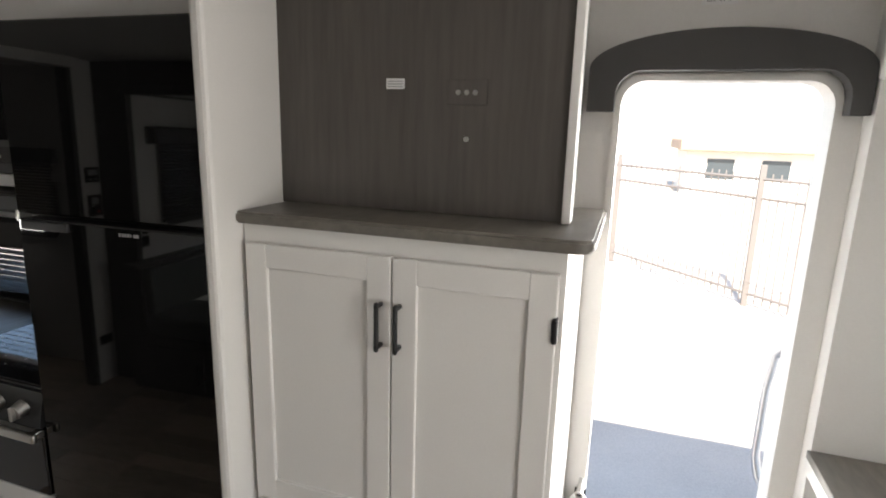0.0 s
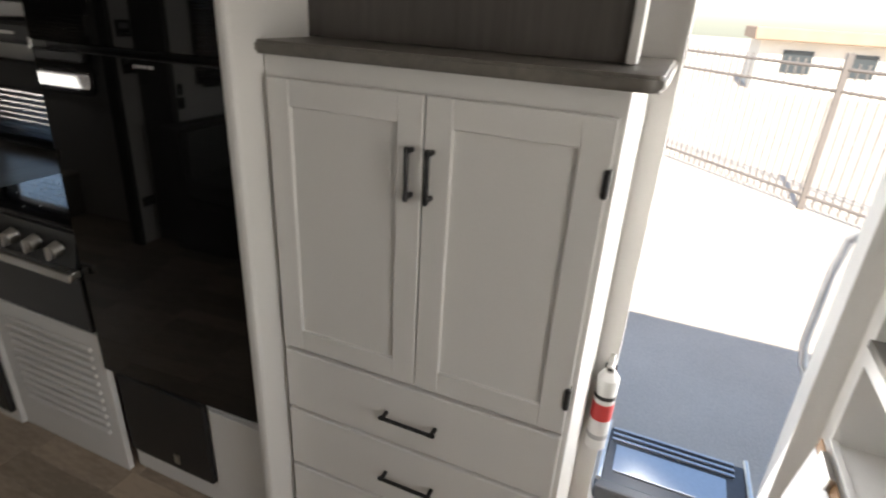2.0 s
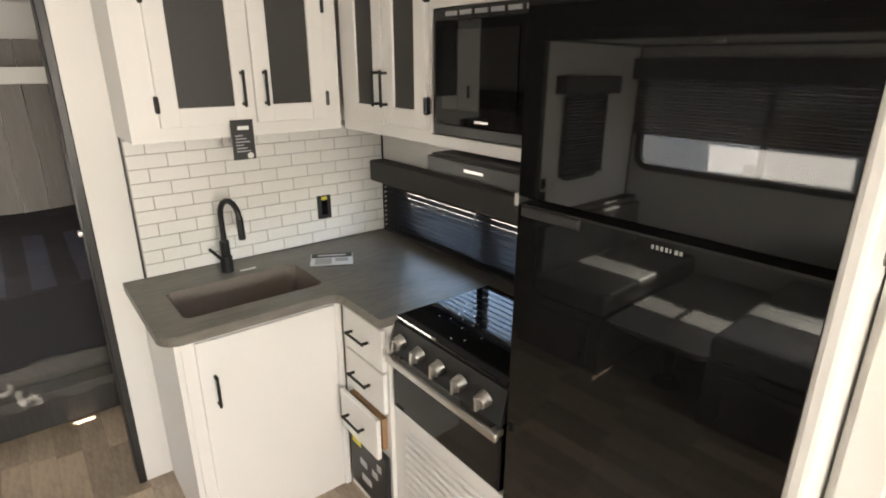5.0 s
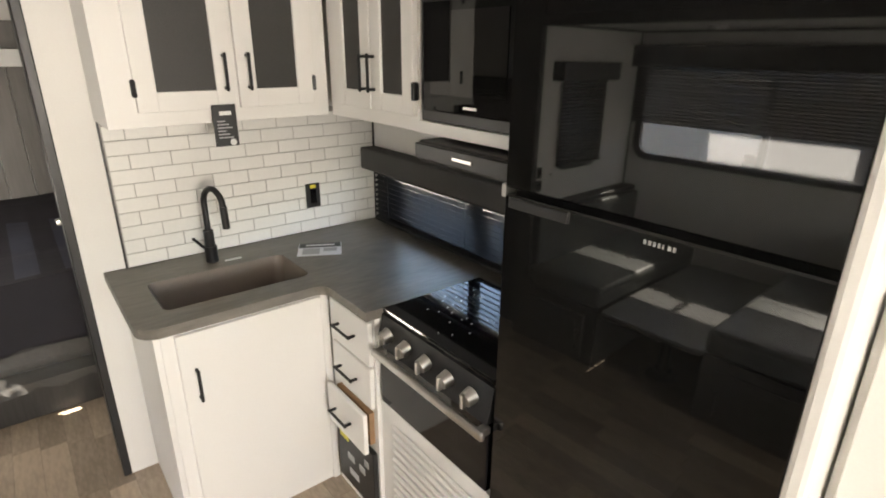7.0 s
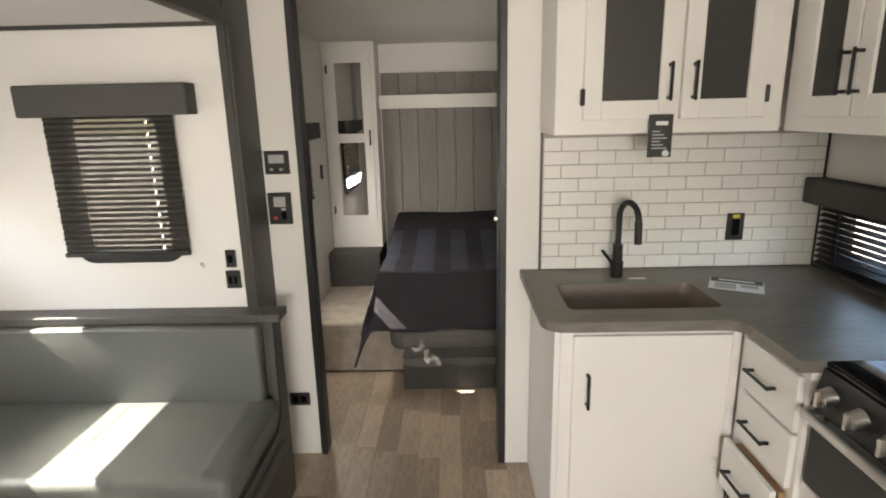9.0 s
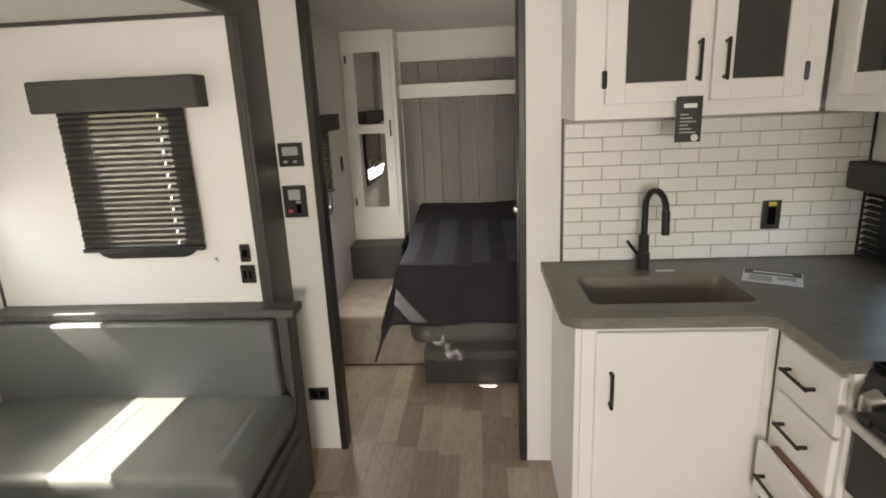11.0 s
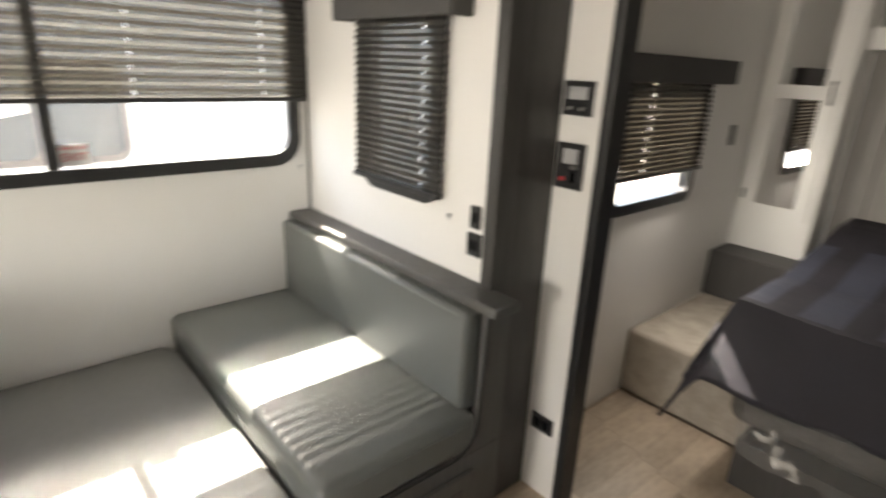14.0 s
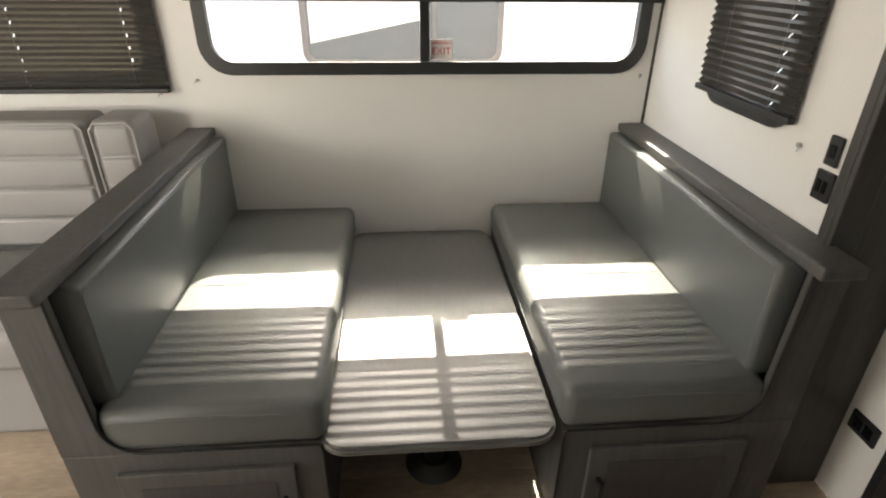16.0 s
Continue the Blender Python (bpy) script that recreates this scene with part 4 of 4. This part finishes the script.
# ---- bedroom ----
structure("carpet_step", B(XL + 0.001, 0.0, 2.935, YF - 0.001, 0.0, 0.325, bev=0.02, seg=3), CARPET, "beige carpeted raised bedroom floor", "carpet", True)
bed = thing("bed", (0.4, 3.4, 0.0), "queen bed with charcoal striped quilt over a wrapped mattress", "bed")
part("base", B(-0.205, 1.2, 2.70, 4.05, 0.0, 0.195, bev=0.003), DARKWOOD, bed, "dark wood base box")
part("mattress", B(-0.29, 1.25, 2.78, 4.08, 0.196, 0.66, bev=0.06, seg=4), CLEARFILM, bed, "mattress still in clear plastic wrap")
def quilt_z(x, y):
    return 0.69 + 0.11 * max(0, min(1, (y - 3.2) / 0.7)) + 0.006 * math.sin(x * 9 + y * 4) + 0.004 * math.sin(y * 17)
XB0, YB0 = -0.33, 2.76
def quilt_pt(u, v):
    """u across from the hanging side, v from the foot; both in metres of cloth, negative ones hang down."""
    x, y = XB0 + max(u, 0), YB0 + max(v, 0)
    z = quilt_z(x, y)
    du, dv = max(-u, 0), max(-v, 0)
    drop = du * 0.95 + dv * 0.98 if not (du and dv) else math.hypot(du, dv) * 0.99
    z -= drop
    w = 0.018 * math.sin(v * 14 + 1) * min(1, du / 0.15) + 0.014 * math.sin(u * 11) * min(1, dv / 0.15)
    return (x - du * 0.26 - 0.3 * w - dv * 0.10 * (1 if du else 0), y - dv * 0.20 - w - du * 0.12 * (1 if dv else 0), z)
for k, (nm, m_) in enumerate((("quilt", QUILT),)):
    bm = bmesh.new()
    us, vs_ = np.linspace(-0.40, 1.45, 74), np.linspace(-0.335, 1.32, 70)
    grid = []
    for v in vs_:
        row = []
        for u in us:
            p = Vector(quilt_pt(u, v))
            p.z += 0.003 * abs(math.sin(u * 40)) * abs(math.sin(v * 40 + 6 * u))
            row.append(bm.verts.new(p))
        grid.append(row)
    for i in range(len(vs_) - 1):
        for j in range(len(us) - 1):
            bm.faces.new((grid[i][j], grid[i][j + 1], grid[i + 1][j + 1], grid[i + 1][j]))
    q = part(nm, bm, m_, bed, "charcoal quilt with paler stripes")
    q.data.materials.append(QUILTLIGHT)
    i = 0
    for a in range(len(vs_) - 1):
        for j in range(len(us) - 1):
            u, v = us[j], vs_[a]
            if u > -0.03 and 0.03 < v < 0.85 and (u + 0.03) % 0.21 < 0.105:
                q.data.polygons[i].material_index = 1
            i += 1
    so = q.modifiers.new("thick", "SOLIDIFY")
    so.thickness = 0.012
# crumpled plastic below the quilt
bm = bmesh.new()
pl = []
for i, z in enumerate(np.linspace(0.165, 0.37, 14)):
    pl.append([bm.verts.new((x, 2.70 + 0.035 * noise.noise((x * 9, z * 11, 3)) + 0.02 * noise.noise((x * 26, z * 22, 1)) - 0.2 * (0.37 - z), z + 0.02 * noise.noise((x * 7, 5, 0)))) for x in np.linspace(-0.20, 0.95, 60)])
for a, b in zip(pl, pl[1:]):
    for k in range(59):
        bm.faces.new((a[k], a[k + 1], b[k + 1], b[k]))
FILM = bpy.data.materials.new("loose_film")
FILM.use_nodes = True
fbn = FILM.node_tree.nodes["Principled BSDF"]
fbn.inputs["Base Color"].default_value = (0.45, 0.44, 0.43, 1)
fbn.inputs["Roughness"].default_value, fbn.inputs["Alpha"].default_value = 0.08, 0.15
part("plastic_wrap", bm, FILM, bed, "crumpled clear plastic wrap")

ward = thing("wardrobe", (-0.61, 4.0, 0.575), "tall white wardrobe with a two-pane mirror door", "wardrobe")
WX0, WX1, WYF = XL + 0.002, -0.44, 3.88
part("body", B(WX0, WX1, WYF, YF - 0.002, 0.575, ZC - 0.003, bev=0.003), WHITE, ward)
d = part("door", prism(rect(WX0 + 0.035, WX1 - 0.03, 0.77, 1.985), None, "y", WYF - 0.019, WYF - 0.001), WHITE, ward, smooth=False)
for z0, z1 in ((0.83, 1.365), (1.43, 1.92)):
    part("mirror", prism(rect(WX0 + 0.095, WX1 - 0.095, z0, z1), None, "y", WYF - 0.023, WYF - 0.0192), MIRROR, d, "mirror pane", False)
bar_handle(d, "y", "z", 1.36, 1.44, WYF - 0.019, WX1 - 0.05)
for z in (0.87, 1.88):
    hinge(d, "y", WYF - 0.001, WX0 + 0.034, z)
nst = single("nightstand", B(WX0, WX1 + 0.0, 3.67, YF - 0.003, 0.326, 0.573, bev=0.004), DARKWOOD, "dark wood nightstand ledge below the wardrobe", "nightstand")
head = thing("headboard", (0.5, 4.08, 0.5), "grey plank headboard wall with a white ledge", "headboard")
for k in range(14):
    x = WX1 + 0.012 + 0.14 * k
    part("plank", B(x, x + 0.136, YF - 0.03, YF - 0.002, 0.45, 1.60, bev=0.003, seg=1), HEADWOOD, head, smooth=False)
    part("plank", B(x, x + 0.136, YF - 0.03, YF - 0.002, 1.70, 1.86, bev=0.003, seg=1), HEADWOOD, head, smooth=False)
part("ledge", B(WX1 + 0.002, XR - 0.003, YF - 0.10, YF - 0.001, 1.60, 1.70, bev=0.004), WHITE, head, "white ledge")
bk = thing("overhead_cabinet", (-0.72, 2.5, 1.5), "white overhead cabinet by the bedroom window", "cabinet")
part("body", B(XL + 0.002, XL + 0.04, 2.25, 2.58, 1.30, ZC - 0.004, bev=0.004), WHITE, bk)
single("bedroom_switch", B(XL + 0.001, XL + 0.012, 3.62, 3.66, 1.13, 1.23, bev=0.003), BLACK, "black switch plate on the bedroom wall", "switch")
pk = thing("puck_light", (-1.35, 1.15, SZ - 0.02), "round white ceiling light, switched off", "ceiling light")
part("rim", rod(bmesh.new(), (-1.35, 1.15, SZ - 0.012), (-1.35, 1.15, SZ - 0.0005), 0.055, 28), WHITE, pk)
part("lens", rod(bmesh.new(), (-1.35, 1.15, SZ - 0.018), (-1.35, 1.15, SZ - 0.012), 0.042, 28), LABELWHITE, pk)

# ---- entry ----
dv = thing("door_valance", (XR - 0.03, -1.21, 1.70), "grey arched valance over the entry door", "valance")
arch = [(-0.878, 1.745), (-0.945, 1.745), (-0.945, 1.77), *[(-1.005 + 0.06 * math.cos(a), 1.785 + 0.06 * math.sin(a)) for a in np.linspace(0, math.pi / 2, 6)], *[(-1.395 + 0.06 * math.cos(a), 1.785 + 0.06 * math.sin(a)) for a in np.linspace(math.pi / 2, math.pi, 6)], (-1.455, 1.745), (-1.495, 1.745), (-1.495, 1.85)]
arch += [(-1.1865 + 0.3085 * math.cos(a), 1.85 + 0.09 * math.sin(a)) for a in np.linspace(math.pi - 0.15, 0.15, 18)] + [(-0.878, 1.85)]
part("board", prism(arch, None, "x", XR - 0.055, XR - 0.002), VALANCE, dv, smooth=False)
dfr = tagged(mesh_ob("door_1", prism(rrect(DY0 - 0.001, DY1 + 0.001, -0.02, DZ1, 0.07), rrect(DY0 + 0.016, DY1 - 0.016, 0.012, DZ1 - 0.016, 0.06), "x", XR - 0.006, XR + 0.085), WALL), "open entry doorway with a metal frame", "door", kind="structure")
ex = thing("exit_sign", (XR - 0.004, -1.165, 2.0), "small white exit sticker over the door", "sign")
part("card", B(XR - 0.004, XR - 0.002, -1.205, -1.125, 2.0, 2.032), LABELWHITE, ex, smooth=False)
bars_text(ex, "lettering", "EXIT", 0.030, (XR - 0.0045, -1.165, 2.016), (90, 0, -90), GREYINK)
ext = thing("fire_extinguisher", (1.50, -0.935, 0), "white fire extinguisher with red label by the door", "fire extinguisher")
cx, cy = 1.515, -0.948
part("cylinder", rod(rod(bmesh.new(), (cx, cy, 0.30), (cx, cy, 0.60), 0.037, 28), (cx, cy, 0.60), (cx, cy, 0.635), 0.037, 28, 0.014), LABELWHITE, ext, "white steel cylinder")
part("band", rod(bmesh.new(), (cx, cy, 0.52), (cx, cy, 0.535), 0.0385, 28), BLACK, ext, "black band")
part("label", rod(bmesh.new(), (cx, cy, 0.43), (cx, cy, 0.50), 0.0378, 28), RED, ext, "red label band")
part("label", rod(bmesh.new(), (cx, cy, 0.345), (cx, cy, 0.365), 0.0376, 28), GREYINK, ext, "grey printed line")
part("valve", rod(bmesh.new(), (cx, cy, 0.635), (cx, cy, 0.665), 0.012, 14), STEEL, ext)
part("lever", B(cx - 0.06, cx + 0.03, cy - 0.008, cy + 0.008, 0.672, 0.68, bev=0.002), STEEL, ext)
part("lever", B(cx - 0.05, cx + 0.02, cy - 0.008, cy + 0.008, 0.655, 0.662, bev=0.002), BLACK, ext)
part("gauge", rod(bmesh.new(), (cx - 0.012, cy, 0.648), (cx - 0.03, cy, 0.648), 0.014, 16), STEEL, ext)
part("bracket", B(cx + 0.037, XR - 0.001, cy - 0.02, cy + 0.02, 0.32, 0.62), BLACK, ext, smooth=False)
small = Matrix.Translation((XR - 0.001, cy, 0.66)) @ Matrix.Scale(0.84, 4) @ Matrix.Translation((0.001 - XR, -cy, -0.66))
for ob in ext.children_recursive:
    ob.data.transform(small)
step = thing("folding_step", (1.8, -1.24, 0), "grey folded entry step in the doorway", "entry step")
part("tread", B(1.66, 1.98, -1.47, -0.985, 0.03, 0.075, bev=0.008), STEPGREY, step)
part("front_bar", B(1.635, 1.685, -1.485, -0.97, -0.004, 0.085, bev=0.01), STEPGREY, step)
part("grip_panel", B(1.74, 1.88, -1.40, -1.02, 0.0752, 0.082, bev=0.002), ALU, step, "pale ribbed tread panel")
for k in range(3):
    part("rail", B(1.90 + 0.03 * k, 1.912 + 0.03 * k, -1.43, -1.0, 0.076, 0.086, bev=0.002), ALU, step)
for y in (-1.475, -0.98):
    part("arm", rod(bmesh.new(), (1.66, y, 0.10), (2.02, y, 0.07), 0.009, 10), ALU, step)
grab = thing("grab_handle", (1.75, -1.49, 0.6), "bent grey metal grab handle outside the door", "grab handle")
part("bar", tube(bmesh.new(), [(1.64, -1.53, 1.11), (1.70, -1.50, 1.115), (1.75, -1.485, 1.10), (1.79, -1.465, 1.06), (1.80, -1.455, 0.95), (1.80, -1.455, 0.72), (1.785, -1.465, 0.66), (1.74, -1.50, 0.60), (1.66, -1.53, 0.57)], 0.013, 12), ALU, grab)
shelfu = thing("entry_shelf", (1.25, -1.65, 0), "white open shoe shelf with grey top", "shelf")
part("top", B(0.992, 1.503, -1.798, -1.49, 0.90, 0.922, bev=0.003), COUNTER, shelfu, "grey laminate top")
for z in (0.03, 0.32, 0.61, 0.872):
    part("shelf_board", B(1.01, 1.485, -1.795, -1.50, z, z + 0.018), WALL, shelfu, smooth=False)
    part("rail", B(1.0, 1.49, -1.51, -1.492, z - 0.012, z + 0.026, bev=0.002), WHITE, shelfu)
for x in (0.993, 1.485):
    part("side", B(x, x + 0.017, -1.797, -1.494, 0.0, 0.899, bev=0.002), WHITE, shelfu)
single("overhead_box", B(1.0, 1.503, -1.797, -1.49, 1.82, ZC - 0.004, bev=0.006), WHITE, "white overhead box in the entry niche", "cabinet")
clipb = thing("clipboard", (1.4, -1.45, 0.3), "brown clipboard with papers hanging on the shelf", "clipboard")
cm = Matrix.Translation((1.38, -1.455, 0.47)) @ Matrix.Rotation(radians(8), 4, "X")
for nm, a, m_, lb in (("board", (-0.11, 0.11, -0.002, 0.002, -0.16, 0.16), BOARDWOOD, ""), ("paper", (-0.105, 0.105, 0.003, 0.005, -0.158, 0.13), PAPER, "white paper sheets"), ("clip", (-0.05, 0.05, 0.0, 0.014, 0.13, 0.165), STEEL, "steel clip")):
    bm = B(*a)
    bmesh.ops.transform(bm, matrix=cm, verts=bm.verts)
    part(nm, bm, m_, clipb, lb, False)

# ---- outside ----
tagged(mesh_ob("ground", B(-60, 120, -90, 90, -0.95, -0.75), ASPHALT), "pale worn asphalt yard", "ground", kind="structure")
structure("wall_outer_roof", B(XL - 0.2, XR + 0.08, YB - 0.1, YF + 0.1, ZC + 0.06, ZC + 0.22), SIDING, "white trailer roof", "roof")
fence = thing("iron_fence", (8.8, -2.4, -0.75), "tall brown iron picket fence", "fence")
fa, fbv = Vector((12.6, 0.7)), Vector((5.2, -6.1))
fd = (fbv - fa).normalized()
L = (fbv - fa).length
for k in range(4):
    p = fa + fd * (5.15 + (k - 1) * 2.9 - 0.0)
    part("post", B(p.x - 0.04, p.x + 0.04, p.y - 0.04, p.y + 0.04, -0.75, 1.32, bev=0.004), IRON, fence)
for z in (-0.55, 0.85, 1.12):
    a, b = fa, fbv
    part("rail", rod(bmesh.new(), (a.x, a.y, z), (b.x, b.y, z), 0.022, 8), IRON, fence)
for k in range(int(L / 0.125)):
    p = fa + fd * (0.06 + 0.125 * k)
    part("picket", B(p.x - 0.009, p.x + 0.009, p.y - 0.009, p.y + 0.009, -0.68, 1.2), IRON, fence, smooth=False)
shed = thing("far_building", (27, -7, -0.75), "low tan building with a brown roof beyond the fence", "building")
part("wall", B(25, 30, -16, -3.2, -0.75, 1.1), SHEDWALL, shed, smooth=False)
part("roof", B(24.5, 30.5, -16.5, -2.9, 1.1, 1.55, bev=0.05), SHEDROOF, shed)
for y in (-4.5, -6.5, -8.5):
    part("window", B(24.96, 24.999, y - 0.5, y + 0.5, 0.0, 0.8), TINTED, shed, smooth=False)
nb = thing("neighbour_trailer", (-6.5, 1, -0.75), "white travel trailer parked alongside", "trailer")
NX = -4.6
part("wall", B(NX - 2.4, NX, -5.0, 6.5, 0.0, 2.3, bev=0.06), SIDING, nb, "white ribbed siding")
for k in range(18):
    part("rib", B(NX, NX + 0.006, -4.9, 6.4, 0.06 + 0.12 * k, 0.075 + 0.12 * k), SIDING, nb, smooth=False)
wn_ = part("window", prism(rrect(0.05, 1.75, 0.62, 1.35, 0.12), None, "x", NX + 0.006, NX + 0.03), IRON, nb, "dark rounded window")
part("pane", prism(rrect(0.10, 1.14, 0.67, 1.30, 0.08), None, "x", NX + 0.03, NX + 0.034), TINTED, wn_, smooth=False)
# beige curtain; the outline's slanted lower edge draws a reflection in the pane
part("shade", prism([(0.12, 0.80), (1.12, 1.0), (1.12, 1.28), (0.12, 1.28)], None, "x", NX + 0.0342, NX + 0.037), SHEDWALL, wn_, "beige shade behind the glass, its sloped edge a drawn reflection", False)
part("pane", prism(rrect(1.18, 1.70, 0.67, 1.30, 0.08), None, "x", NX + 0.03, NX + 0.034), TINTED, wn_, smooth=False)
for y in (-2.0, 4.0):
    part("wheel", rod(bmesh.new(), (NX - 0.3, y, -0.41), (NX - 0.05, y, -0.41), 0.34, 28), BLACK, nb)

# ---- tiles and planks ----
bs = structure("backsplash", B(0.455, XR - 0.003, 1.989, 1.997, 0.922, UZ - 0.001), GROUT, "white subway tile backsplash with grey grout", "backsplash")
def piece(name, me, parent, place):
    ob = new(name, me)
    ob.location, ob.parent = place, parent
    return ob
def piece_mesh(name, w, d, h, material, bev=0.0015):
    bm = bmesh.new()
    box(bm, 0, w, 0, d, 0, h, bev, 1)
    me = bpy.data.meshes.new(name)
    bm.to_mesh(me)
    bm.free()
    me.materials.append(material)
    return me
TW, TH = 0.142, 0.0535
tiles = {}
row = 0
z = 0.924
while z + TH < UZ + 0.02:
    x = 0.459 - (TW / 2 if row % 2 else 0.0)
    h = min(TH - 0.003, UZ - 0.003 - z)
    while x < XR - 0.008:
        x0, x1 = max(x, 0.459), min(x + TW - 0.003, XR - 0.008)
        if x1 - x0 > 0.012 and h > 0.012:
            key = (round(x1 - x0, 3), round(h, 3))
            if key not in tiles:
                tiles[key] = piece_mesh("tile", x1 - x0, 0.005, h, TILE)
            piece("tile", tiles[key], bs, (x0, 1.9842, z))
        x += TW
    z += TH
    row += 1
structure("trim_backsplash_edge", B(0.448, 0.454, 1.984, 1.998, 0.922, UZ - 0.001), BLACK, "black edge bead of the backsplash", "trim")
structure("trim_backsplash_corner", B(XR - 0.008, XR - 0.003, 1.978, 1.984, 0.922, UZ - 0.001), BLACK, "black corner bead of the backsplash", "trim")
PW, PL = 0.102, 0.40
pm, rest = {}, bmesh.new()
x, col = -0.80, 0
while x < 1.55:
    y = -2.55 + (col * 0.37) % PL - PL
    while y < 2.93:
        y0, y1 = max(y, -2.55), min(y + PL - 0.0012, 2.93)
        if y1 - y0 > 0.03:
            if -0.7 <= x < 1.05 and y1 > -0.3:
                key = round(y1 - y0, 3)
                if key not in pm:
                    pm[key] = piece_mesh("plank", PW - 0.0012, y1 - y0, 0.0038, PLANK, 0.0004)
                piece("plank", pm[key], floor, (x, y0, -0.0038))
            else:
                box(rest, x, x + PW - 0.0012, y0, y1, -0.0038, 0.0)
        y += PL
    x += PW
    col += 1
r_ = mesh_ob("plank_rest", rest, PLANK)
r_.parent = floor
tagged(r_, kind="stuff")
slide_fl = structure("floor_slide", B(XS, -0.80, SY0, 1.84, -0.0038, -0.0002), PLANK, "tan wood-look slide-out floor", "floor")
